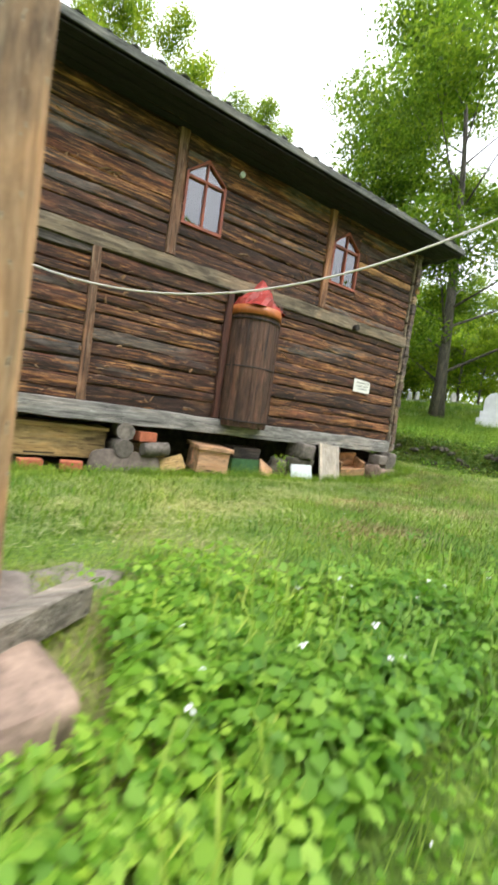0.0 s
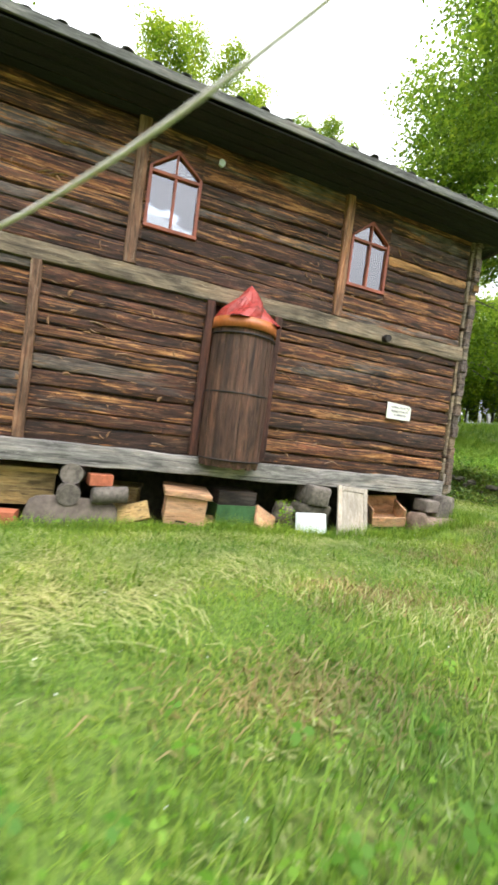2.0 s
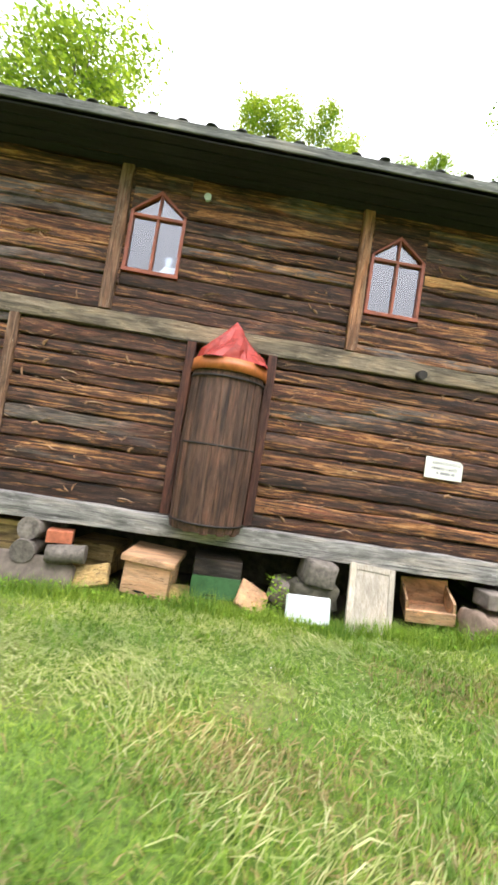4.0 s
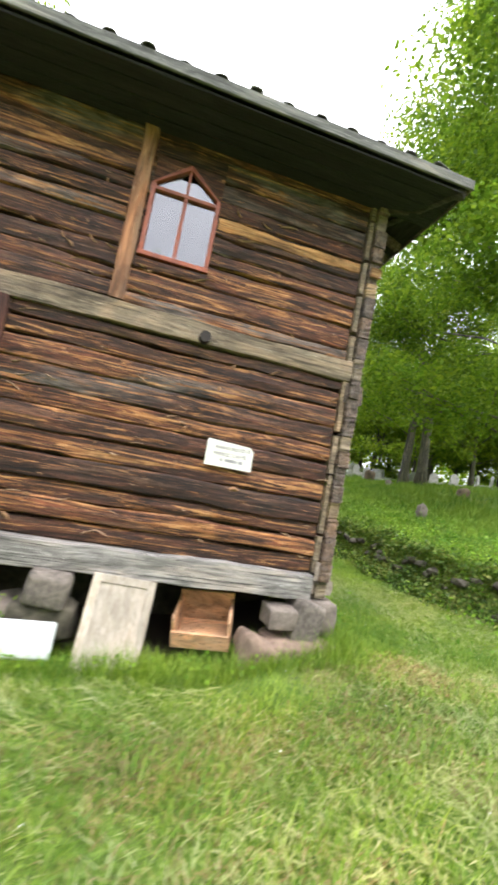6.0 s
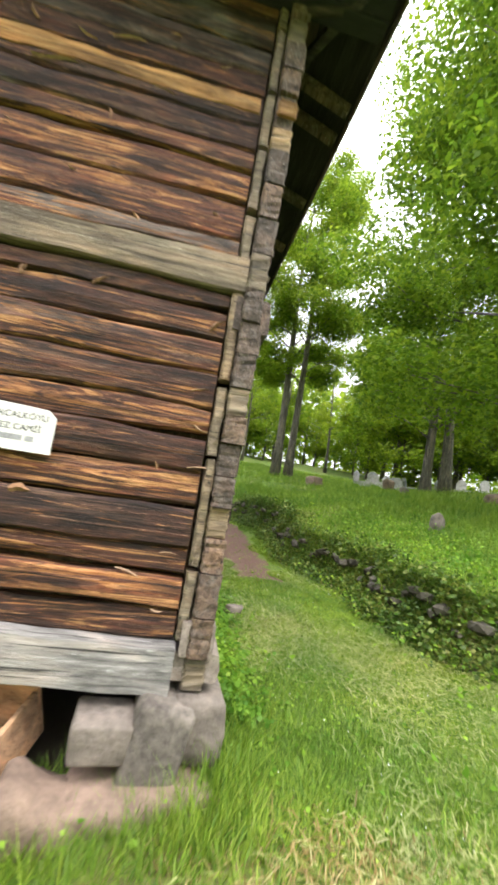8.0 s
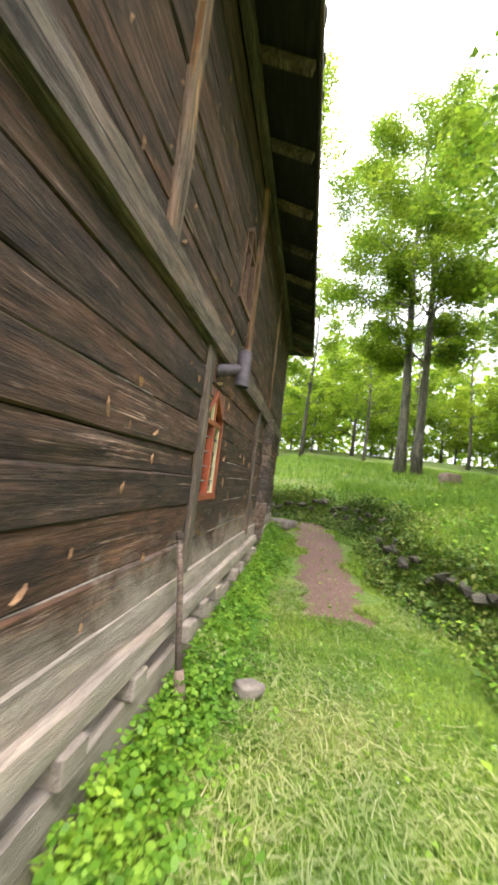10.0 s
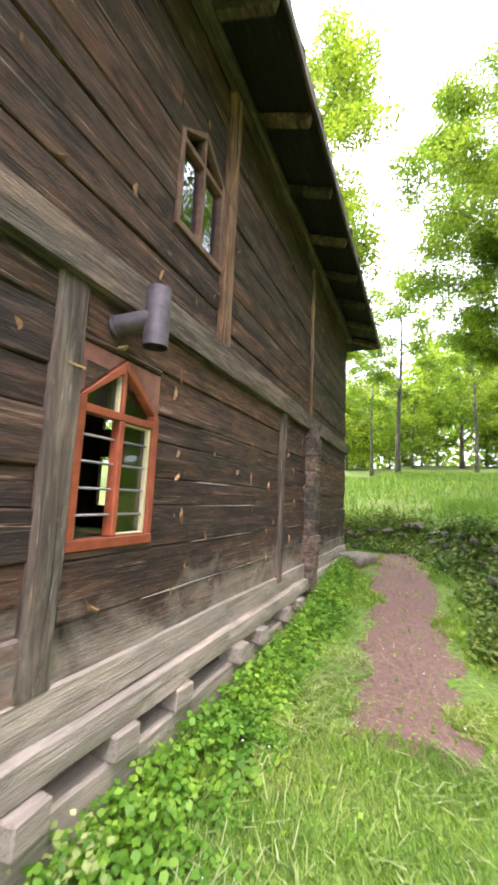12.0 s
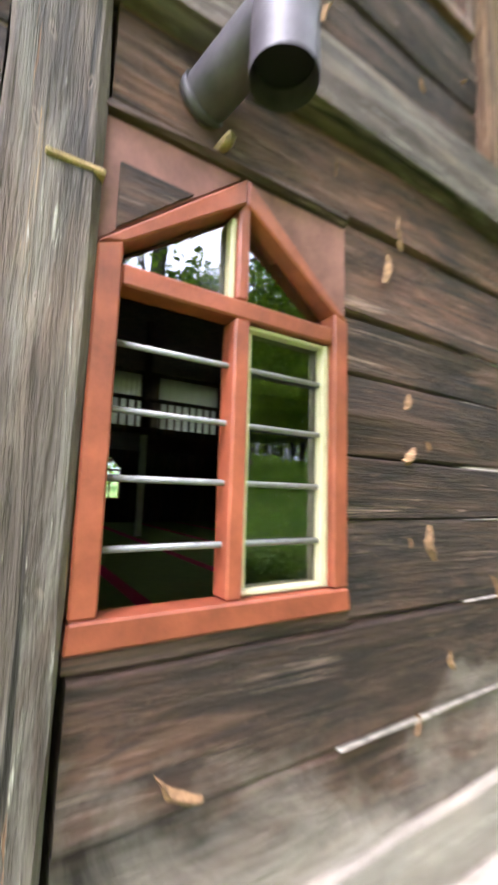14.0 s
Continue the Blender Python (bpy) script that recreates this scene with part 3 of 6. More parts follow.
# round hollow in the storey beam: a solid stub, the hollow's darkness in its colour
bm = tube_bm([(5.95, 6.0, 3.56), (5.95, 5.87, 3.555)], [0.06, 0.055], 10)
part("beam_peg", bm, HOOP, wall_front, "dark stub drawn for a round hollow")
bm = tube_bm([(3.05, 6.0, 5.27), (3.05, 5.94, 5.27)], [0.035, 0.045], 12)
part("lamp_socket", bm, WHITEMETAL, wall_front, "small white round fitting")

# mihrab bay: a half-round bay of staves with hoops and a red pointed cap
bay = empty("mihrab_bay", "dark wooden half-round stave bay with glossy red pointed cap", "bay")
BC, BR = (3.64, 5.98), 0.425
for i in range(13):
    a0, a1 = math.pi + i * math.pi / 13 + 0.005, math.pi + (i + 1) * math.pi / 13 - 0.005
    bm = bmesh.new()
    cols = []
    jut = 0.006 * math.sin(i * 7.7)
    for z, rr in ((1.345 + 0.012 * math.sin(i * 3), BR - 0.015), (1.42, BR), (2.3, BR + 0.012), (3.16, BR - 0.005)):
        ring = []
        for a, r_ in ((a0, rr + jut), ((a0 + a1) / 2, rr + jut + 0.004), (a1, rr + jut), (a1, rr - 0.03), (a0, rr - 0.03)):
            ring.append(bm.verts.new((BC[0] + r_ * math.cos(a), BC[1] + r_ * math.sin(a), z)))
        cols.append(ring)
    for p, q in zip(cols, cols[1:]):
        for k in range(5):
            bm.faces.new((p[k], p[(k + 1) % 5], q[(k + 1) % 5], q[k]))
    bm.faces.new(cols[0][::-1]), bm.faces.new(cols[-1])
    part("stave", bm, STAVE, bay)


def half_band(z0, z1, r0, r1, material, name, label="", thick=0.012):
    bm = bmesh.new()
    rows = []
    for i in range(25):
        a = math.pi + i * math.pi / 24
        rows.append([bm.verts.new((BC[0] + r * math.cos(a), BC[1] + r * math.sin(a), z)) for r, z in ((r0, z0), (r1, z1), (r1 - thick, z1), (r0 - thick, z0))])
    for p, q in zip(rows, rows[1:]):
        for k in range(4):
            f = bm.faces.new((p[k], q[k], q[(k + 1) % 4], p[(k + 1) % 4]))
            f.smooth = True
    return part(name, bm, material, bay, label)


for z in (1.43, 2.305, 3.07):
    half_band(z, z + 0.022, BR + 0.02, BR + 0.02, HOOP, "hoop", "dark iron hoop")
half_band(3.15, 3.29, BR + 0.03, BR + 0.02, ORANGE, "cap_band", "orange painted cap band", 0.03)
bm = bmesh.new()
apex = bm.verts.new((BC[0], BC[1] - 0.1, 3.80))
prev = []
for ring, (rr, z) in enumerate(((0.44, 3.285), (0.33, 3.42), (0.205, 3.56), (0.09, 3.70))):
    row = []
    for i in range(15):
        a = math.pi + i * math.pi / 14
        jag = 1 + 0.15 * math.sin(i * 5.3 + ring * 2.1)
        row.append(bm.verts.new((BC[0] + rr * jag * math.cos(a), BC[1] - 0.03 * ring + rr * jag * math.sin(a), z)))
    if prev:
        for k in range(14):
            bm.faces.new((prev[k], prev[k + 1], row[k + 1], row[k]))
    prev = row
for k in range(14):
    bm.faces.new((prev[k], prev[k + 1], apex))
cap = part("cap", bm, CONE, bay, "glossy crumpled red sheet cap")
bm = bmesh.new()
disc = [bm.verts.new((BC[0] + (BR - 0.01) * math.cos(math.pi + i * math.pi / 14), BC[1] + (BR - 0.01) * math.sin(math.pi + i * math.pi / 14), 1.37)) for i in range(15)]
bm.faces.new(disc)
r = bmesh.ops.extrude_face_region(bm, geom=list(bm.faces))
bmesh.ops.translate(bm, verts=[v for v in r["geom"] if isinstance(v, bmesh.types.BMVert)], vec=(0, 0, 0.03))
part("bottom", bm, STAVE, bay)

# ---- windows ----


def gable_window(axis, face, u0, u1, z0, zs, zt, name, label, panes="all", fw=0.05, bars=False, depth=0.045, paint=None):
    """A pointed window with a mullion and a transom. axis 0: in the front wall; 1: in the side wall."""
    paint = paint or FRAME
    win = empty(name, label, "window", kind="structure")
    s = -1 if axis == 0 else 1
    um = (u0 + u1) / 2
    front, back = face + s * 0.018, face - s * depth
    ax = 1 if axis == 0 else 0

    def bar(nm, pts, mtl, f=front, b=back, lab="", bev=0.004):
        return part(nm, prism_bm(pts, f, b, ax, bev), mtl, win, lab)

    t = zs - 0.04
    tf = fw
    bar("sill", [(u0 - 0.004, z0 - 0.004), (u1 + 0.004, z0 - 0.004), (u1, z0 + fw), (u0, z0 + fw)], paint, front + s * 0.004)
    bar("jamb", [(u0, z0 + fw + 0.002), (u0 + fw, z0 + fw + 0.002), (u0 + fw, zs + fw * 0.35), (u0, zs)], paint)
    bar("jamb", [(u1 - fw, z0 + fw + 0.002), (u1, z0 + fw + 0.002), (u1, zs), (u1 - fw, zs + fw * 0.35)], paint)
    sl = (zt - zs) / (um - u0)
    k = fw * math.sqrt(1 + sl * sl)
    bar("gable_rail", [(u0, zs + 0.003), (u0 + fw, zs + fw * sl - k + 0.004 + fw * 0.0 + 0.03), (um - 0.001, zt - k), (um - 0.001, zt)], paint)
    bar("gable_rail", [(u1 - fw, zs + fw * sl - k + 0.034), (u1, zs + 0.003), (um + 0.001, zt), (um + 0.001, zt - k)], paint)
    bar("transom", [(u0 + fw + 0.001, t - tf * 0.5), (u1 - fw - 0.001, t - tf * 0.5), (u1 - fw - 0.001, t + tf * 0.4), (u0 + fw + 0.001, t + tf * 0.4)], paint, front - s * 0.006)
    bar("mullion", [(um - fw * 0.4, z0 + fw + 0.002), (um + fw * 0.4, z0 + fw + 0.002), (um + fw * 0.4, t - tf * 0.5 - 0.002), (um - fw * 0.4, t - tf * 0.5 - 0.002)], paint, front - s * 0.004)
    bar("mullion", [(um - fw * 0.3, t + tf * 0.4 + 0.002), (um + fw * 0.3, t + tf * 0.4 + 0.002), (um + fw * 0.3, zt - k + 0.01), (um - fw * 0.3, zt - k + 0.01)], paint, front - s * 0.008)
    # panes
    g0, g1 = face - s * 0.028, face - s * 0.032
    cells = {
        "right": [(um + fw * 0.4, z0 + fw * 0.8), (u1 - fw * 0.8, z0 + fw * 0.8), (u1 - fw * 0.8, t), (um + fw * 0.4, t)],
        "left": [(u0 + fw * 0.8, z0 + fw * 0.8), (um - fw * 0.4, z0 + fw * 0.8), (um - fw * 0.4, t), (u0 + fw * 0.8, t)],
        "top_left": [(u0 + fw * 0.9, t), (um - 0.005, t), (um - 0.005, zt - k * 0.9), (u0 + fw * 0.9, zs + fw * sl - k * 0.7)],
        "top_right": [(um + 0.005, t), (u1 - fw * 0.9, t), (u1 - fw * 0.9, zs + fw * sl - k * 0.7), (um + 0.005, zt - k * 0.9)],
    }
    for key, pts in cells.items():
        if panes == "all" or key != panes:
            g = bar("pane", pts, GLASS, g0, g1, "old wavy window glass", 0)
            g.visible_shadow = False
    # putty beads round the panes
    if bars:
        for (a, b, c, d) in ((u1 - fw - 0.02, u1 - fw - 0.001, z0 + fw + 0.004, t - tf * 0.55), (um + fw * 0.5, u1 - fw - 0.022, z0 + fw + 0.004, z0 + fw + 0.014), (um + fw * 0.5, u1 - fw - 0.022, t - tf * 0.55 - 0.01, t - tf * 0.55 - 0.001), (um + fw * 0.5, um + fw * 0.5 + 0.01, z0 + fw + 0.02, t - tf * 0.6 - 0.016), (um - fw * 0.3 - 0.014, um - fw * 0.3 - 0.001, t + tf * 0.42, zt - k - 0.03)):
            bar("putty_bead", [(a, c), (b, c), (b, d), (a, d)], PUTTY, face - s * 0.002, face - s * 0.027, "yellow cream putty bead", 0.002)
        for i in range(4):
            z = z0 + fw + 0.105 + 0.122 * i
            r0 = face - s * 0.016
            a, b = u0 + 0.01, u1 - 0.01
            bm = tube_bm([(a, r0, z) if axis == 0 else (r0, a, z), (b, r0, z) if axis == 0 else (r0, b, z)], [0.0065, 0.0065], 8)
            part("grille_bar", bm, IRON, win, "thin grey iron grille bar")
    # boards beside the gable
    fill, spandrel = (PINK, "board with faded red paint") if bars else (FRONT if axis == 0 else SIDE, "dark weathered board")
    d0, d1 = face + s * 0.004, face - s * 0.08
    bar("spandrel_board", [(u0, zs + 0.012), (um - 0.012, zt + 0.002), (u0, zt + 0.002)], fill, d0, d1, spandrel, 0)
    bar("spandrel_board", [(u1, zs + 0.012), (u1, zt + 0.002), (um + 0.012, zt + 0.002)], fill, d0, d1, spandrel, 0)
    if bars:
        bar("spandrel_inset", [(u0 + 0.03, zs + 0.04), (um - 0.12, zt - 0.085), (u0 + 0.03, zt - 0.08)], SIDE, face + s * 0.009, face - s * 0.02, "dark weathered triangular board", 0.002)
    return win


for i, (a, b, c, d) in enumerate(front_holes):
    gable_window(0, FY, a + 0.003, b - 0.003, c + 0.003, 4.98, d - 0.006, "window_%d" % (i + 1), "pointed orange-red window with cross bars in log wall", fw=0.042)
S1, S2 = (8.81, 9.41, 2.085, 3.025), (9.42, 10.04, 4.01, 4.92)
gable_window(1, SX, S1[0] + 0.003, S1[1] - 0.003, S1[2] + 0.003, 2.765, S1[3] - 0.006, "window_4", "open pointed orange-red window with iron grille bars", "left", 0.045, True)
gable_window(1, SX, S2[0] + 0.003, S2[1] - 0.003, S2[2] + 0.003, 4.68, S2[3] - 0.006, "window_5", "pointed upper window with worn brownish frame below eaves", fw=0.045, paint=FRAME_OLD)

# ---- side wall ----
side_holes = [S1, S2]
wall_side = wall_backing("wall_side", 1, 6.2, 15.6, 1.2, 5.9, SX - 0.18, SX - 0.11, side_holes, INNER)
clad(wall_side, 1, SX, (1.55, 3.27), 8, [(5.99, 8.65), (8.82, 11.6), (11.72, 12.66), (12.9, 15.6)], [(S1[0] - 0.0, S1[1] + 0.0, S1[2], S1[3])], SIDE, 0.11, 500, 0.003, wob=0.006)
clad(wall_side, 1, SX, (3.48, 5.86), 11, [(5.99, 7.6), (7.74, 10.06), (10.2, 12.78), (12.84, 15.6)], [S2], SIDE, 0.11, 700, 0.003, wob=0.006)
beam("side_storey_beam", (7.52, 5.98, 3.27), (7.735, 15.62, 3.48), SIDEBEAM, 1, "grey weathered storey beam along the log wall", 23)
beam("side_sill_beam", (7.52, 5.96, 1.38), (7.70, 15.64, 1.56), PALE, 1, "pale dusty upper sill log of the wall", 24)
beam("side_sill_ledge", (7.50, 6.0, 1.235), (7.755, 15.66, 1.38), PALE, 1, "pale dusty projecting sill timber", 25)
beam("side_foundation_timber", (7.5, 6.35, 0.72), (7.74, 15.6, 1.115), PALE, 1, "pale dusty foundation timber in the grass", 26)
post((7.6, 8.65, 1.56), (7.708, 8.808, 3.27), POSTGREY, wall_side, 11)
post((7.6, 11.6, 1.5), (7.72, 11.72, 3.27), POSTGREY, wall_side, 12)
post((7.6, 7.6, 3.48), (7.72, 7.74, 5.8), POSTGREY, wall_side, 13)
post((7.6, 10.06, 3.48), (7.73, 10.2, 5.8), POST, wall_side, 14)
post((7.6, 12.78, 3.48), (7.71, 12.84, 5.8), POSTGREY, wall_side, 15)
for i in range(10):
    z = 1.3 + i * 0.206
    post((7.55, 12.66 + 0.01 * (i % 2), z), (7.82 + 0.015 * (i % 3), 12.9 - 0.012 * (i % 2), z + 0.2), SIDEBEAM, wall_side, 30 + i, "cross_log_end")
# a yellow rag band on the post beside the window
bm = box_bm((7.6, 8.72, 2.875), (7.716, 8.815, 2.888), 0.003)
part("tie_band", bm, YELLOWBOX, wall_side, "yellow tie band round the post")
# chocks between the sill and the foundation
chock = empty("wooden_chock", "pale dusty wooden block wedged under the sill", "block", "chocks under the sill")
part("block", box_bm((-0.12, -0.085, 0), (0.06, 0.085, 0.118), 0.008), PALE, chock)
chock.matrix_basis = pose(7.74, 6.75, 1.117)
r = random.Random(4)
for i in range(1, 15):
    copy_thing(chock, pose(7.735 + r.uniform(-0.02, 0.03), 6.75 + 0.62 * i + r.uniform(-0.12, 0.12), 1.117, 0, 0, r.uniform(-7, 7)))

# the front corner: stacked log ends with a broken cover strip
r = random.Random(8)
z = 1.2
i = 0
while z < 5.6:
    h = r.uniform(0.16, 0.24)
    post((7.565, 5.955 + r.uniform(-0.02, 0.02), z), (7.69 + r.uniform(-0.01, 0.012), 6.1, z + h - 0.008), SIDEBEAM if i % 4 else MIDBEAM, wall_side, 60 + i, "log_end")
    z += h
    i += 1
z = 1.45
while z < 5.5:
    h = r.uniform(0.3, 0.7)
    post((7.492 + r.uniform(0, 0.012), 5.985, z), (7.555, 6.1, z + h - r.uniform(0.01, 0.07)), MIDBEAM, wall_front, 90 + i, "corner_strip")
    z += h
    i += 1

# a freshly split golden log beside the corner window
link("split_log", log_mesh("split_log", 1.6, 0.13, 0.12, 0, GOLD, 41, 0.1, 0.05, 0.012), wall_front, pose(5.865, FY + 0.112, 4.70), "golden freshly split log face")
post((7.575, 5.925, 4.69), (7.70, 5.95, 4.79), GOLD, wall_side, 77, "split_end", "golden split log end")


def chip_mesh(seed, length, width, material=CHIP):
    """A torn flake of wood: a bent pointed wedge, thickest along its middle, lying in the plane x-z with its back at y = 0."""
    r = random.Random(seed)
    rows = []
    bend = r.uniform(-0.12, 0.12)
    for k in range(6):
        f = k / 5
        w = width * (0.12 + math.sin(math.pi * min(1, 0.15 + 0.85 * f)) * r.uniform(0.7, 1.15)) * (1 - 0.3 * f)
        mx_ = bend * length * math.sin(math.pi * f) + r.uniform(-0.1, 0.1) * width
        rows.append(((mx_ - w / 2, 0.004, f * length), (mx_, -0.012 * math.sin(math.pi * (0.1 + 0.8 * f)), f * length), (mx_ + w / 2, 0.004, f * length)))
    verts = [v for row in rows for v in row]
    faces = []
    for k in range(5):
        a = k * 3
        faces += [(a, a + 1, a + 4, a + 3), (a + 1, a + 2, a + 5, a + 4)]
    return mesh_of("wood_chip", verts, faces, material)


chips = [chip_mesh(k, ln, wd) for k, (ln, wd) in enumerate(((0.09, 0.036), (0.12, 0.03), (0.06, 0.038), (0.10, 0.05)))]
slivers = [chip_mesh(20 + k, ln, wd, PALECHIP) for k, (ln, wd) in enumerate(((0.12, 0.012), (0.2, 0.014), (0.07, 0.016)))]
r = random.Random(61)
for i in range(120):
    x, z = r.uniform(-0.4, 7.4), r.uniform(1.5, 5.1)
    if 3.0 < x < 4.25 and z < 3.8 or 3.45 < z < 3.75 or any(a - 0.2 < x < b + 0.06 and c - 0.1 < z < d for a, b, c, d in front_holes) or 6.05 < x < 6.7 and 2.2 < z < 2.65:
        continue
    link("wood_chip", r.choice(chips), wall_front, pose(x, FY - 0.014, z, 0, r.choice((r.uniform(-60, 60), r.uniform(60, 110))), 0) @ Matrix.Scale(r.uniform(0.5, 1.1), 4))
# splinters whose pale colour stands for glints on the torn log edges
for i in range(190):
    x, z = r.uniform(-0.4, 7.4), r.uniform(1.5, 5.0)
    if 3.0 < x < 4.25 and z < 3.8 or 3.45 < z < 3.75 or any(a - 0.2 < x < b + 0.06 and c - 0.1 < z < d for a, b, c, d in front_holes) or 6.05 < x < 6.7 and 2.2 < z < 2.65:
        continue
    link("splinter", r.choice(slivers), wall_front, pose(x, FY - 0.012, z, 0, r.gauss(90, 14), 0) @ Matrix.Scale(r.uniform(0.5, 1.2), 4))
for i in range(110):
    y, z = r.uniform(6.3, 13.5), r.uniform(1.6, 5.2)
    if 3.2 < z < 3.55 or any(a - 0.2 < y < b + 0.08 and c - 0.1 < z < d + 0.05 for a, b, c, d in (S1, S2)):
        continue
    link("wood_chip", r.choice(chips), wall_side, pose(SX + 0.007, y, z, 0, r.uniform(-55, 55), 90) @ Matrix.Scale(r.uniform(0.45, 1.0), 4))

for y in (9.65, 10.15, 10.85, 11.3):
    z = 1.75
    while z < 3.15:
        link("wood_chip", r.choice(chips), wall_side, pose(SX + 0.006, y + r.uniform(-0.03, 0.03), z, 0, r.uniform(-20, 20), 90) @ Matrix.Scale(r.uniform(0.4, 0.95), 4))
        z += r.uniform(0.18, 0.5)

# other walls, inner floor, ceiling
# unseen north openings and the one from y 8.2 added to brighten the room
west_holes = [(11.0, 11.6, 2.06, 3.2), (11.2, 11.95, 3.9, 5.4), (12.6, 14.3, 3.9, 5.4), (8.2, 9.4, 3.9, 5.4)]
wall_west = wall_backing("wall_west", 1, 6.1, 15.6, 1.2, 5.9, -3.1, -3.0, west_holes, INNER)
wall_north = wall_backing("wall_north", 0, -3.1, 7.56, 1.2, 5.9, 15.5, 15.6, [(1.6, 2.4, 2.0, 3.2), (4.6, 5.4, 2.0, 3.2), (1.6, 2.4, 3.9, 4.9), (4.6, 5.4, 3.9, 4.9)], INNER)
for w in (wall_west, wall_north):
    w["label"] = "dark timber wall of the old mosque"
gable_window(1, -3.05, 11.004, 11.596, 2.064, 2.9, 3.196, "window_6", "bright pointed window across the dark room", depth=0.03)
floor = tagged(part("floor", box_bm((-3.0, 6.2, 1.3), (7.5, 15.5, 1.46), 0), CARPET), "green carpeted floor of the prayer room", "floor", kind="structure")
carpet_y = [7.4 + 1.15 * i for i in range(7)]
for y in carpet_y:
    part("carpet_stripe", box_bm((-2.9, y, 1.455), (7.4, y + 0.13, 1.464), 0), CARPET_RED, floor, "red carpet stripe")
tagged(part("ceiling", box_bm((-3.0, 6.2, 5.75), (7.5, 15.5, 5.85), 0), INNER), "dark timber ceiling", "ceiling", kind="structure")
gallery = empty("gallery", "dark timber gallery with a balustrade inside the room", "gallery")
part("deck", box_bm((-2.95, 6.3, 3.42), (0.6, 15.4, 3.56), 0.005), INNER, gallery)
part("rail", box_bm((0.53, 6.3, 4.08), (0.6, 15.4, 4.15), 0.005), INNER, gallery)
me = part("baluster", box_bm((-0.02, -0.02, 0), (0.02, 0.02, 0.517), 0.004), INNER, gallery)
me.matrix_basis = pose(0.565, 6.4, 3.562)
for i in range(1, 56):
    link("baluster", me.data, gallery, pose(0.565, 6.4 + i * 0.16, 3.562))
for y in (7.5, 11.1, 14.6):
    part("column", box_bm((0.42, y - 0.06, 1.462), (0.52, y + 0.06, 3.418), 0.006), WHITEWASH, gallery, "pale slender column")
    part("upper_column", box_bm((0.4, y - 0.07, 3.562), (0.5, y + 0.07, 5.75), 0.006), INNER, gallery)


def curtain(y0, y1, z0, z1):
    """A white cloth in soft folds before a window in the west wall."""
    n_ = 24
    pts = [(y0 + (y1 - y0) * k / n_, -2.9 + 0.025 * math.sin(k * 1.7)) for k in range(n_ + 1)]
    verts = [(x, y, z) for y, x in pts for z in (z0, z1)] + [(x + 0.004, y, z) for y, x in pts for z in (z0, z1)]
    off = 2 * (n_ + 1)
    faces = [f for k in range(n_) for f in ((2 * k, 2 * k + 1, 2 * k + 3, 2 * k + 2), (off + 2 * k, off + 2 * k + 2, off + 2 * k + 3, off + 2 * k + 1))]
    return tagged(new("curtain", mesh_of("curtain", verts, faces, CLOTH, True)), "white cloth curtain hanging before a gallery window", "curtain", "gallery curtains")


for y0, y1 in ((11.1, 12.05), (12.5, 14.4), (8.1, 9.5)):
    curtain(y0, y1, 3.565, 5.6)

# ---- roof with deep eaves ----
EX0, EX1, EY0, EY1, EZ = -3.75, 8.26, 5.42, 16.25, 5.62
RS = 0.36
roof = empty("roof", "low hipped roof with mossy grey tiles and deep dark eaves", "roof", kind="structure")
mx, my = (EX0 + EX1) / 2, (EY0 + EY1) / 2
hw = (EY1 - EY0) / 2
rz = EZ + RS * hw
bm = bmesh.new()
c = [(EX0, EY0), (EX1, EY0), (EX1, EY1), (EX0, EY1)]
lowv = [bm.verts.new((x, y, EZ)) for x, y in c]
topv = [bm.verts.new((x, y, EZ + 0.06)) for x, y in c]
ra, rb = (EX0 + hw, my), (EX1 - hw, my)
rl = [bm.verts.new((*ra, rz)), bm.verts.new((*rb, rz))]
rt = [bm.verts.new((*ra, rz + 0.06)), bm.verts.new((*rb, rz + 0.06))]
for q, rr in ((lowv, rl), (topv, rt)):
    bm.faces.new((q[0], q[1], rr[1], rr[0])), bm.faces.new((q[1], q[2], rr[1])), bm.faces.new((q[2], q[3], rr[0], rr[1])), bm.faces.new((q[3], q[0], rr[0]))
for i in range(4):
    bm.faces.new((lowv[i], lowv[(i + 1) % 4], topv[(i + 1) % 4], topv[i]))
bmesh.ops.recalc_face_normals(bm, faces=bm.faces)
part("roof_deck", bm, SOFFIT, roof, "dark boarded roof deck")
# fascias
part("fascia", box_bm((EX0 - 0.02, EY0 - 0.03, EZ - 0.035), (EX1 + 0.03, EY0 - 0.002, EZ + 0.075), 0.006), FASCIA, roof, "grey-green fascia board")
part("fascia", box_bm((EX1 + 0.002, EY0 + 0.002, EZ - 0.035), (EX1 + 0.03, EY1, EZ + 0.075), 0.006), SIDEBEAM, roof, "grey-green fascia board")
# soffit boards and rafters
raf = box_bm((-0.035, 0, -0.1), (0.035, 0.85, -0.004), 0.005)
m = part("rafter", raf, SIDEBEAM, roof)
ang = math.degrees(math.atan(RS))
m.matrix_basis = pose(EX1 - 0.02, 6.6, EZ, ang, 0, 90)
for i in range(11):
    link("rafter", m.data, roof, pose(EX1 - 0.02, 6.9 + i * 0.9, EZ, ang, 0, 90))
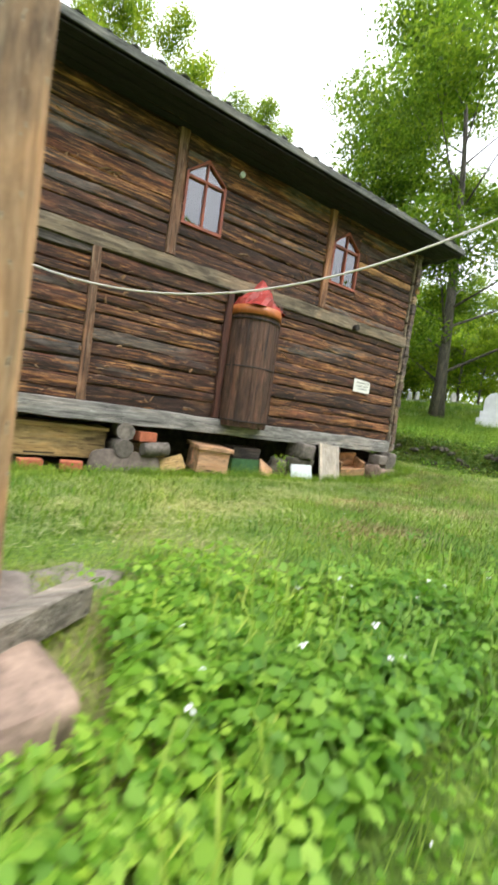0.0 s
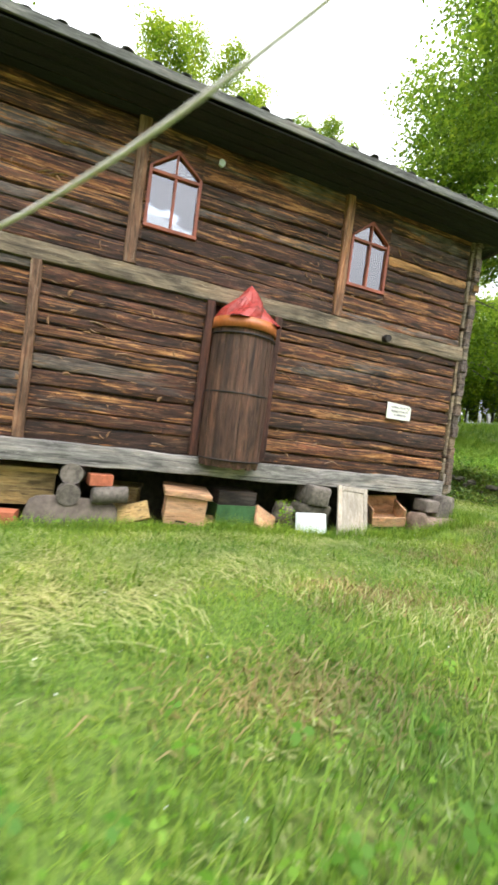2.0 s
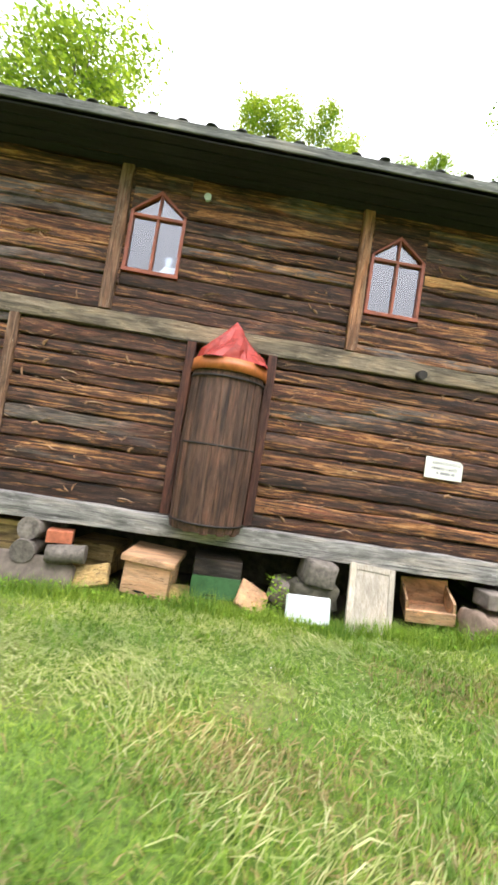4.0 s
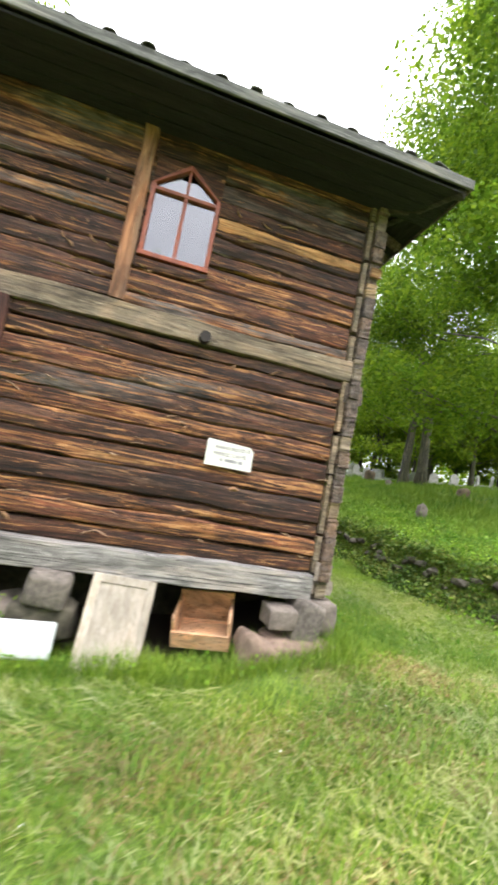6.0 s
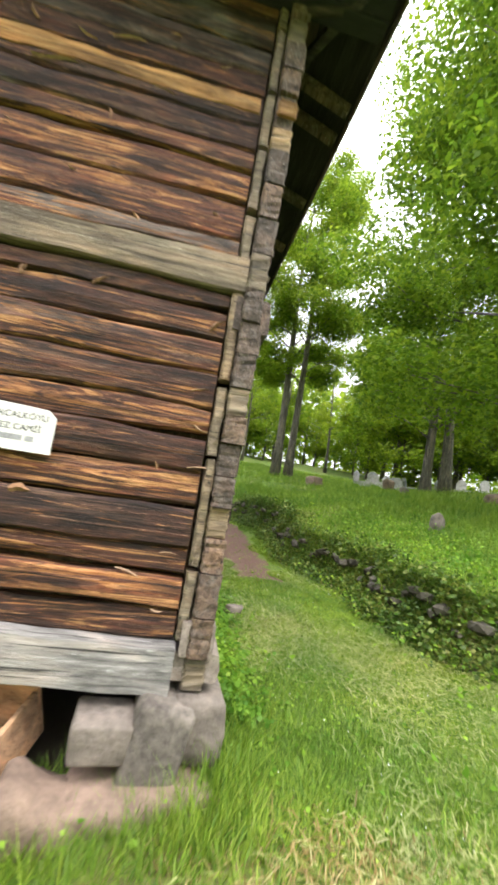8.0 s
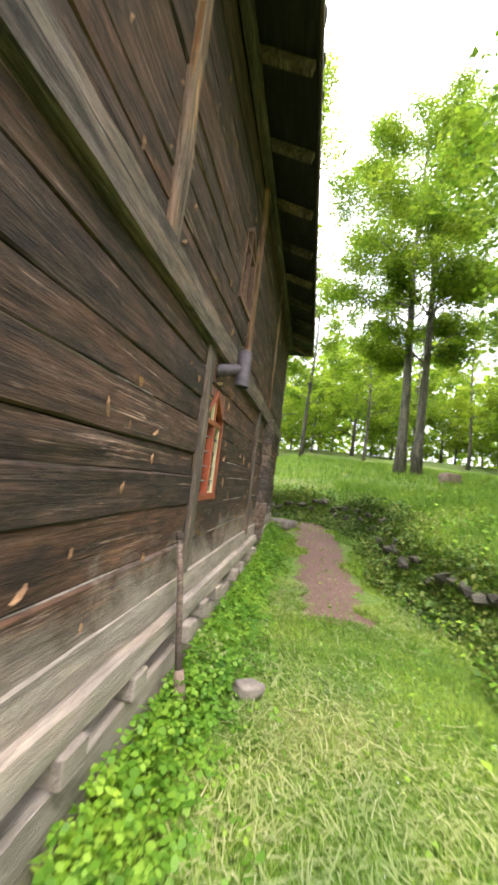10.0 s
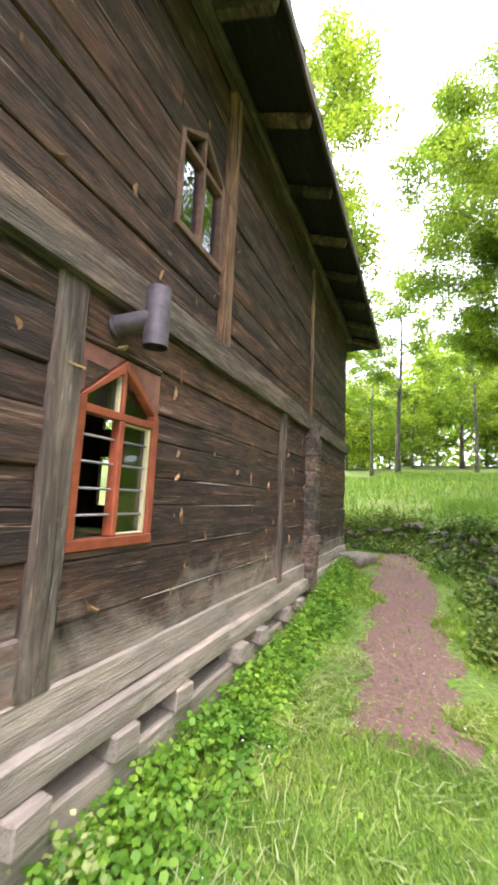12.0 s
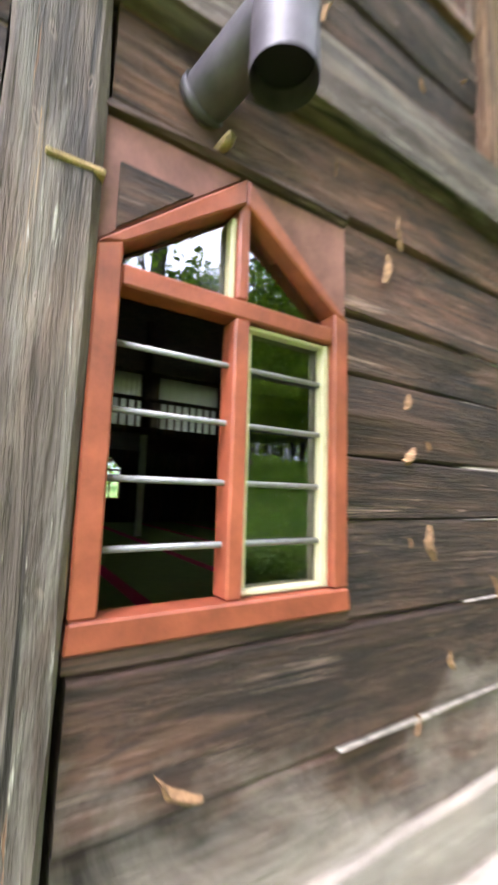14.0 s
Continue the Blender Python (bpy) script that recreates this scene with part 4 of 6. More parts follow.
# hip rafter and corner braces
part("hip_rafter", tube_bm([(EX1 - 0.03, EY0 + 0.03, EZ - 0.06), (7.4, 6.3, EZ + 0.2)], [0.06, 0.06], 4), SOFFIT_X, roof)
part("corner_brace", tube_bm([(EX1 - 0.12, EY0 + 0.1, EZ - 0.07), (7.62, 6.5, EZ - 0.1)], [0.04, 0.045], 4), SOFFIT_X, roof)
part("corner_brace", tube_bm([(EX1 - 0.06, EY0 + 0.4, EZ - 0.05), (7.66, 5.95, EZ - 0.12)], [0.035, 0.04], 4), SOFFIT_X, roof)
part("wall_plate", box_bm((7.69, 6.0, EZ - 0.03), (7.78, 15.7, EZ + 0.1), 0.01), SIDEBEAM, roof)
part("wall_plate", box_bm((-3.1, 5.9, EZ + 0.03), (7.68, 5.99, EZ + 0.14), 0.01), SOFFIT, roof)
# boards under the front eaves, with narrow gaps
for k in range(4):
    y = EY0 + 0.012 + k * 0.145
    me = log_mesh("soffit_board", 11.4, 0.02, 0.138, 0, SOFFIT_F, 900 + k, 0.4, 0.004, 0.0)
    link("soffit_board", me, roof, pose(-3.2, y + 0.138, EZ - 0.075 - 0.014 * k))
# tile rows at the eaves


def tile_mesh():
    bm = bmesh.new()
    L, r0 = 0.42, 0.062
    rows = []
    for y, rr in ((0, r0 * 1.08), (L, r0 * 0.9)):
        rows.append([bm.verts.new((rr * math.cos(a), y, rr * 0.5 * math.sin(a))) for a in [math.pi * k / 6 for k in range(7)]] + [bm.verts.new(((rr - 0.014) * math.cos(a), y, (rr - 0.014) * 0.5 * math.sin(a))) for a in [math.pi * k / 6 for k in range(6, -1, -1)]])
    for k in range(14):
        bm.faces.new((rows[0][k], rows[0][(k + 1) % 14], rows[1][(k + 1) % 14], rows[1][k]))
    bm.faces.new(rows[0][::-1]), bm.faces.new(rows[1])
    me = bpy.data.meshes.new("roof_tile")
    bm.to_mesh(me)
    bm.free()
    me.materials.append(TILE)
    return me


tm = tile_mesh()
r = random.Random(5)
for i in range(37):
    link("roof_tile", tm, roof, pose(EX0 + 0.08 + i * 0.32, EY0 - 0.02 + r.uniform(-0.02, 0.01), EZ + 0.066 + r.uniform(-0.006, 0.01), ang, r.uniform(-4, 4), r.uniform(-2, 2)))
for i in range(33):
    link("roof_tile", tm, roof, pose(EX1 + 0.02 + r.uniform(-0.01, 0.02), EY0 + 0.12 + i * 0.32, EZ + 0.06 + r.uniform(-0.006, 0.01), ang, r.uniform(-4, 4), 90 + r.uniform(-2, 2)))
bm = bmesh.new()
for row in range(1, 14):
    for i in range(37):
        y = EY0 + row * 0.38
        x = EX0 + 0.08 + i * 0.32
        if x < EX0 + row * 0.38 or x > EX1 - row * 0.38:
            continue
        v0 = len(bm.verts)
        bm.from_mesh(tm)
        bm.verts.ensure_lookup_table()
        mt = pose(x, y, EZ + 0.065 + RS * (y - EY0), ang)
        for v in bm.verts[v0:]:
            v.co = mt @ v.co
tagged(part("tile_field", bm, TILE, roof), kind="stuff")

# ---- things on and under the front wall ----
# added wall of dark stone that keeps the open crawl space dark
tagged(part("foundation_wall", box_bm((-3.0, 7.3, 0.2), (7.45, 7.5, 1.2), 0), STONE_DARK), "added dark backdrop wall inside the crawl space", "wall", kind="structure")


def thing(name, bm, material, label, category, group="", m=None):
    ob = tagged(part(name, bm, material), label, category, group)
    if m:
        ob.matrix_basis = m
    return ob


# sign sheet with a clipped corner and three lines
sign = thing("wall_sign", prism_bm([(6.18, 2.345), (6.655, 2.345), (6.655, 2.545), (6.61, 2.585), (6.18, 2.605)], FY - 0.045, FY - 0.037, 1), SIGN, "white sheet sign with black lettering nailed to logs", "sign")


def lettering(text, x, z, size, parent):
    cu = bpy.data.curves.new("lettering", "FONT")
    cu.body, cu.size, cu.extrude = text, size, 0.0008
    tmp = new("lettering", cu)
    dg = bpy.context.evaluated_depsgraph_get()
    me = bpy.data.meshes.new_from_object(tmp.evaluated_get(dg))
    bpy.data.objects.remove(tmp)
    me.materials.clear()
    me.materials.append(INK)
    ob = link("lettering", me, parent, pose(x, FY - 0.0465, z, 90, 0.0, 0.0), "black painted lettering")
    return ob


lettering("KARACALKÖYÜ", 6.262, 2.52, 0.049, sign)
lettering("MERKEZ CAMİİ", 6.255, 2.455, 0.048, sign)
for a, b in ((6.33, 6.352), (6.375, 6.5), (6.515, 6.56)):
    part("print_bar", box_bm((a, FY - 0.0465, 2.40), (b, FY - 0.045, 2.43), 0), BLANK, sign, "grey faded print")

# leaning board, basin, boxes
board = empty("leaning_board", "bleached panelled wooden board leaning on the sill", "board")
part("panel", box_bm((0, 0, 0), (0.56, 0.028, 0.8), 0.004), BOARD, board)
for lo, hi in (((0.0, -0.012, 0.0), (0.07, -0.001, 0.8)), ((0.49, -0.012, 0.0), (0.56, -0.001, 0.8)), ((0.072, -0.012, 0.73), (0.488, -0.001, 0.8)), ((0.072, -0.012, 0.0), (0.488, -0.001, 0.08))):
    part("rail", box_bm(lo, hi, 0.003), BOARD, board)
board.matrix_basis = pose(5.36, 5.66, 0.45, -15, 4, 4)

basin = bmesh.new()
box_bm((-0.26, -0.02, 0.0), (0.26, 0.02, 0.3), 0.018, basin)
basin_ob = thing("enamel_sheet", basin, WHITEMETAL, "white enamelled metal sheet standing in grass", "panel", m=pose(4.94, 5.70, 0.5, -14, 0, 3))


def beehive(name, size, body_mat, lid_mat, label, m, lid_h=0.05, over=0.03):
    hive = empty(name, label, "beehive", "beehive boxes under the wall")
    w, d, h = size
    t = 0.025
    front = part("front_board", box_bm((0, 0, 0), (w, t, h), 0.003), body_mat, hive)
    part("back_board", box_bm((0, d - t, 0), (w, d, h), 0.003), body_mat, hive)
    part("side_board", box_bm((0, t + 0.001, 0), (t, d - t - 0.001, h), 0.003), body_mat, hive)
    part("side_board", box_bm((w - t, t + 0.001, 0), (w, d - t - 0.001, h), 0.003), body_mat, hive)
    part("base", box_bm((t + 0.001, t + 0.001, 0.005), (w - t - 0.001, d - t - 0.001, 0.02), 0), body_mat, hive)
    part("lid", box_bm((-over, -over, h + 0.001), (w + over, d + over, h + lid_h), 0.008), lid_mat, hive)
    part("entrance", box_bm((w * 0.3, -0.003, 0.03), (w * 0.55, 0.002, 0.05), 0), HOLLOW_BLACK, front, "dark entrance slot")
    hive.matrix_basis = m
    return hive


beehive("beehive_box", (0.52, 0.55, 0.36), HIVE, HIVE, "tan wooden beehive box with overhanging lid", pose(2.82, 5.76, 0.56, 2, 3, -6), 0.07, 0.045)
beehive("beehive_box", (0.58, 0.5, 0.26), GREENBOX, SOFFIT_X, "green painted beehive box with brown lid", pose(3.58, 5.98, 0.53, 0, 0, 2), 0.2, -0.005)
beehive("beehive_box", (1.5, 0.6, 0.4), YELLOWBOX, YELLOWBOX, "long yellow-brown beehive box in the shade", pose(0.0, 6.1, 0.62, 0, 0, 3), 0.06, 0.03)
beehive("beehive_box", (0.55, 0.5, 0.32), YELLOWBOX, YELLOWBOX, "old yellow-brown hive box deep under the floor", pose(2.0, 6.55, 0.5, 0, 0, -12), 0.05, 0.02)

# trough: an open box tipped forward
trough = empty("wooden_trough", "tan open wooden box lying tipped in grass", "box")
for lo, hi in (((0, 0, 0), (0.56, 0.03, 0.16)), ((0, 0.45, 0), (0.56, 0.48, 0.34)), ((0, 0.031, 0), (0.03, 0.449, 0.28)), ((0.53, 0.031, 0), (0.56, 0.449, 0.28)), ((0.031, 0.031, 0), (0.529, 0.449, 0.025))):
    part("board", box_bm(lo, hi, 0.004), HIVE, trough)
trough.matrix_basis = pose(6.2, 6.0, 0.58, 16, -6, -16)

# loose timber, slabs and bricks
thing("split_plank", box_bm((-0.2, -0.02, -0.16), (0.2, 0.02, 0.16), 0.006), HIVE, "tan broken plank leaning under the sill", "plank", m=pose(4.32, 5.98, 0.6, -35, 28, 12))
thing("split_plank", box_bm((-0.24, -0.03, -0.12), (0.24, 0.03, 0.12), 0.006), YELLOWBOX, "yellow broken wooden block in the grass", "plank", m=pose(2.42, 5.92, 0.62, -30, -18, -8))
thing("split_plank", box_bm((-0.16, -0.02, -0.2), (0.16, 0.02, 0.2), 0.006), YELLOWBOX, "yellow-brown plank piece lying in shade", "plank", m=pose(3.5, 5.9, 0.52, -60, 10, 25))
thing("stone_slab", stone_bm((0, 0, 0), (1.05, 0.2, 0.42), 3, 0.05), CONCRETE, "grey-brown stone slab leaning under the sill", "slab", m=pose(1.75, 5.9, 0.58, -18, 3, 2))
for i, (x, y, z, rz) in enumerate(((0.52, 5.92, 0.53, 8), (1.02, 5.9, 0.53, -6), (2.02, 5.98, 1.02, 12), (0.1, 5.95, 0.53, 3))):
    bm = box_bm((-0.14, -0.1, -0.07), (0.14, 0.1, 0.07), 0.006)
    for k in range(3):
        box_bm((-0.1 + k * 0.075, -0.104, -0.04), (-0.05 + k * 0.075, -0.1, 0.04), 0, bm)
    thing("brick", bm, BRICK, "orange-red hollow clay brick", "brick", "loose bricks", pose(x, y, z, 0, 0, rz))


def log_piece(p0, p1, r0, r1, label, seed):
    p0, p1 = Vector(p0), Vector(p1)
    rr = random.Random(seed)
    pts = [p0.lerp(p1, k / 4) + Vector((rr.uniform(-1, 1), rr.uniform(-1, 1), rr.uniform(-1, 1))) * 0.01 for k in range(5)]
    return thing("log", tube_bm(pts, [r0 + (r1 - r0) * k / 4 + rr.uniform(-0.012, 0.012) for k in range(5)], 12), LOGEND, label, "log", "grey logs under the sill")


log_piece((1.70, 5.85, 1.07), (1.78, 6.6, 1.05), 0.125, 0.13, "grey weathered round log propping the sill", 1)
log_piece((1.68, 5.80, 0.84), (1.68, 6.5, 0.83), 0.12, 0.12, "grey weathered round log in a stack", 2)
log_piece((1.95, 5.82, 0.85), (2.35, 5.9, 0.86), 0.1, 0.1, "grey weathered log lying in a stack", 3)


def stone(c, s, seed, material=STONE, label="grey field stone lying in shade", m=None, power=0.5, rough=0.24):
    return thing("stone", stone_bm((0, 0, 0), s, seed, rough, power), material, label, "stone", "loose stones", m or pose(*c, 0, 0, seed * 37 % 90))


stone((5.05, 5.95, 0.72), (0.55, 0.4, 0.32), 5, STONE_DARK, "dark stone propping a block under the sill", pose(5.02, 6.0, 0.75, 0, 0, 4), 0.35, 0.2)
thing("wood_block", stone_bm((0, 0, 0), (0.36, 0.5, 0.3), 31, 0.12, 0.3), LOGEND, "grey cracked hewn block propping the sill", "block", m=pose(5.04, 5.98, 1.03, 0, 4, 3))
stone((4.75, 6.2, 0.68), (0.4, 0.4, 0.3), 6)
stone((6.98, 5.78, 0.68), (0.44, 0.36, 0.34), 7, STONE_RED, "reddish stone in the grass at the corner", pose(6.98, 5.76, 0.68, 0, 25, 8))
stone((7.12, 5.95, 0.98), (0.3, 0.3, 0.2), 8, STONE, "grey stone block under the corner of sill", pose(7.2, 5.93, 1.0, 0, 0, 3), 0.22, 0.09)
stone((7.4, 5.92, 0.9), (0.3, 0.34, 0.44), 9, LOGEND, "grey hewn corner block carrying the timber wall", pose(7.47, 5.97, 0.96, 0, 10, 3), 0.2, 0.07)
stone((7.3, 5.9, 0.68), (0.7, 0.5, 0.3), 10, STONE_RED, "brownish foundation stone at the wall corner", pose(7.42, 5.92, 0.68, 0, 0, 5), 0.3, 0.15)
stone((7.64, 6.15, 1.0), (0.3, 0.4, 0.34), 11, STONE, "grey corner stone carrying the timber wall", pose(7.68, 6.12, 1.0, 0, 0, 6), 0.25, 0.1)
stone((7.6, 6.3, 0.8), (0.4, 0.5, 0.3), 12)
stone((8.28, 8.62, h_at(8.28, 8.62) + 0.05), (0.2, 0.15, 0.1), 13, STONE, "small grey stone lying in the grass")
stone((8.02, 14.9, h_at(8.02, 14.9) + 0.05), (0.7, 0.5, 0.28), 14, STONE, "flat grey step stone at the wall end")
stone((13.1, 11.9, h_at(13.1, 11.9) + 0.15), (0.32, 0.2, 0.5), 15, STONE, "old grey grave marker in the meadow")
stone((15.5, 17.5, h_at(15.5, 17.5) + 0.12), (0.7, 0.3, 0.4), 16, STONE, "old grey grave marker in the meadow")
stone((16.6, 14.5, h_at(16.6, 14.5) + 0.12), (0.4, 0.3, 0.4), 17, STONE_RED, "old reddish grave marker in the meadow")
stone((14.3, 24.0, h_at(14.3, 24.0) + 0.2), (1.0, 0.6, 0.6), 18, STONE_RED, "reddish boulder beside tall tree trunks")
stone((20.0, 27.0, h_at(20.0, 27.0) + 0.3), (0.8, 0.6, 0.9), 19, STONE_RED, "reddish boulder beside tall tree trunks")

# stovepipe that comes out of the side wall
pipe = empty("stovepipe", "violet-grey sheet metal stovepipe tee on wall", "pipe")
wall_pipe = part("wall_pipe", tube_bm([(7.6, 8.98, 3.145), (7.88, 9.06, 3.2)], [0.052, 0.052], 20, cap=False), PIPE, pipe)
tee = tube_bm([(7.885, 9.065, 3.055), (7.885, 9.065, 3.355)], [0.062, 0.06], 24, cap=False)
tee_ob = part("tee", tee, PIPE, pipe)
# solid plug, its black colour gives the pipe a dark hollow
part("soot_plug", tube_bm([(7.885, 9.065, 3.1), (7.885, 9.065, 3.28)], [0.057, 0.057], 20), HOLLOW_BLACK, tee_ob, "black plug for the dark inside")
part("rim", tube_bm([(7.67, 9.0, 3.158), (7.69, 9.006, 3.162)], [0.058, 0.058], 20), PIPE, wall_pipe)
part("bracket", tube_bm([(7.68, 9.04, 3.06), (7.715, 9.045, 3.06), (7.73, 9.05, 3.07)], [0.012, 0.014, 0.01], 6), YELLOWBOX, pipe, "small brass-coloured bracket")

# stick that leans on the sill
stick = empty("leaning_stick", "grey wooden stick with rag-wrapped foot leaning on wall", "stick")
shaft = part("shaft", tube_bm([(7.88, 8.30, 0.95), (7.83, 8.335, 1.25), (7.79, 8.36, 1.55), (7.73, 8.39, 1.88)], [0.024, 0.021, 0.022, 0.02], 8), SIDEBEAM, stick)
part("knob", tube_bm([(7.735, 8.388, 1.85), (7.725, 8.392, 1.9)], [0.03, 0.026], 8), SIDEBEAM, shaft)
part("rag", tube_bm([(7.89, 8.295, 0.86), (7.885, 8.3, 0.95), (7.865, 8.312, 1.08)], [0.05, 0.042, 0.03], 9), STONE_RED, stick, "rusty brown rag")

# cable from the eaves out over the lawn
A, B, SAG = Vector((0.347, 3.298, 2.329)), Vector((3.853, -0.167, 4.626)), 0.829
pts = []
for i in range(61):
    s = -0.775 + i * (1.3 + 0.775) / 60
    p = A.lerp(B, s)
    p.z -= 4 * SAG * s * (1 - s)
    pts.append(p)
thing("overhead_cable", tube_bm(pts, [0.007] * len(pts), 8), CABLE, "thin white cable sagging from the eaves", "cable")

# new post with timber at its foot, beside the lawn
porch = empty("porch_post", "pale new pine post standing on a stone", "post")
post((-0.24, 1.62, 0.7), (0.09, 1.85, 4.2), NEWPOST, porch, 71, "shaft")
part("foot_stone", stone_bm((0.0, 1.73, 0.6), (0.5, 0.5, 0.26), 21), STONE, porch, "flat grey foot stone")
thing("loose_beam", box_bm((-0.75, -0.045, -0.06), (0.0, 0.045, 0.06), 0.006), NEWBEAM, "grey sawn beam end lying on stones", "beam", m=pose(0.36, 1.545, 0.76, 0, 3, 41))
stone((0.22, 1.8, 0.62), (0.42, 0.36, 0.22), 22, STONE, "grey stone beneath a loose beam", pose(0.36, 1.86, 0.6, 0, 0, 20))
stone((0.1, 1.4, 0.5), (0.5, 0.62, 0.22), 23, SANDSTONE, "flat pale reddish stone at the foot of a post", pose(-0.03, 1.22, 0.65, 0, 0, 15), 0.35, 0.1)

# ---- graves on the slope ----
tomb = empty("marble_tomb", "white stepped marble tomb with headstone on the slope", "tomb")
tz = h_at(17.6, 9.0)
part("plinth", box_bm((-0.9, -0.55, -0.2), (0.9, 0.55, 0.22), 0.01), MARBLE, tomb)
part("kerb", box_bm((-0.8, -0.45, 0.221), (0.8, 0.45, 0.5), 0.01), MARBLE, tomb)
part("headstone", prism_bm([(-0.36, 0.501), (0.36, 0.501), (0.36, 1.0), (0.2, 1.2), (0, 1.27), (-0.2, 1.2), (-0.36, 1.0)], -0.72, -0.6, 0, 0.008), MARBLE, tomb)
part("footstone", prism_bm([(-0.25, 0.501), (0.25, 0.501), (0.25, 0.8), (0, 0.92), (-0.25, 0.8)], 0.62, 0.72, 0, 0.008), MARBLE, tomb)
tomb.matrix_basis = pose(17.6, 9.0, tz, 0, 0, 25)
grave = empty("gravestone", "pale weathered gravestone among the trees", "gravestone", "far gravestones")
part("slab", prism_bm([(-0.3, -0.2), (0.3, -0.2), (0.3, 0.75), (0.12, 0.98), (-0.12, 0.98), (-0.3, 0.75)], -0.06, 0.06, 1, 0.01), GRAVE, grave)
part("kerb", box_bm((-0.45, -0.9, -0.2), (0.45, -0.07, 0.28), 0.01), GRAVE, grave)
r = random.Random(12)
spots = []
for i in range(22):
    a = radians(r.uniform(24, 62))
    d = r.uniform(27, 36)
    spots.append((7 + d * math.sin(a), 3 + d * math.cos(a)))
for i, (x, y) in enumerate(spots):
    m = pose(x, y, h_at(x, y) - 0.03, r.uniform(-5, 5), r.uniform(-6, 6), r.uniform(-30, 60))
    if i == 0:
        grave.matrix_basis = m
    else:
        copy_thing(grave, m)

# ---- plants ----
rng = np.random.default_rng(11)


def quads_mesh(name, V, material):
    """One mesh of separate quads from an (n, 4, 3) array."""
    n = len(V)
    me = bpy.data.meshes.new(name)
    me.vertices.add(n * 4)
    me.vertices.foreach_set("co", V.reshape(-1).astype(np.float32))
    me.loops.add(n * 4)
    me.loops.foreach_set("vertex_index", np.arange(n * 4, dtype=np.int32))
    me.polygons.add(n)
    me.polygons.foreach_set("loop_start", np.arange(n, dtype=np.int32) * 4)
    me.materials.append(material)
    me.update(calc_edges=True)
    return me


def tris_mesh(name, V, material):
    n = len(V)
    me = bpy.data.meshes.new(name)
    me.vertices.add(n * 3)
    me.vertices.foreach_set("co", V.reshape(-1).astype(np.float32))
    me.loops.add(n * 3)
    me.loops.foreach_set("vertex_index", np.arange(n * 3, dtype=np.int32))
    me.polygons.add(n)
    me.polygons.foreach_set("loop_start", np.arange(n, dtype=np.int32) * 3)
    me.materials.append(material)
    me.update(calc_edges=True)
    return me


def leaf_quads(centres, size, up=0.6, wide=0.62):
    """Pointed leaves round given places, with random turns."""
    n = len(centres)
    d = rng.normal(size=(n, 3))
    d[:, 2] *= 0.6
    d /= np.linalg.norm(d, axis=1)[:, None]
    nrm = rng.normal(size=(n, 3)) + np.array([0, 0, up * 2])
    w = np.cross(d, nrm)
    w /= np.linalg.norm(w, axis=1)[:, None] + 1e-9
    nn = np.cross(w, d)
    s = size * rng.uniform(0.6, 1.3, n)[:, None]
    base, tip = centres - d * s * 0.5, centres + d * s * 0.5 - nn * s * 0.12
    mid = centres + nn * s * 0.08
    return np.stack([base, mid + w * s * wide * 0.5, tip, mid - w * s * wide * 0.5], 1)


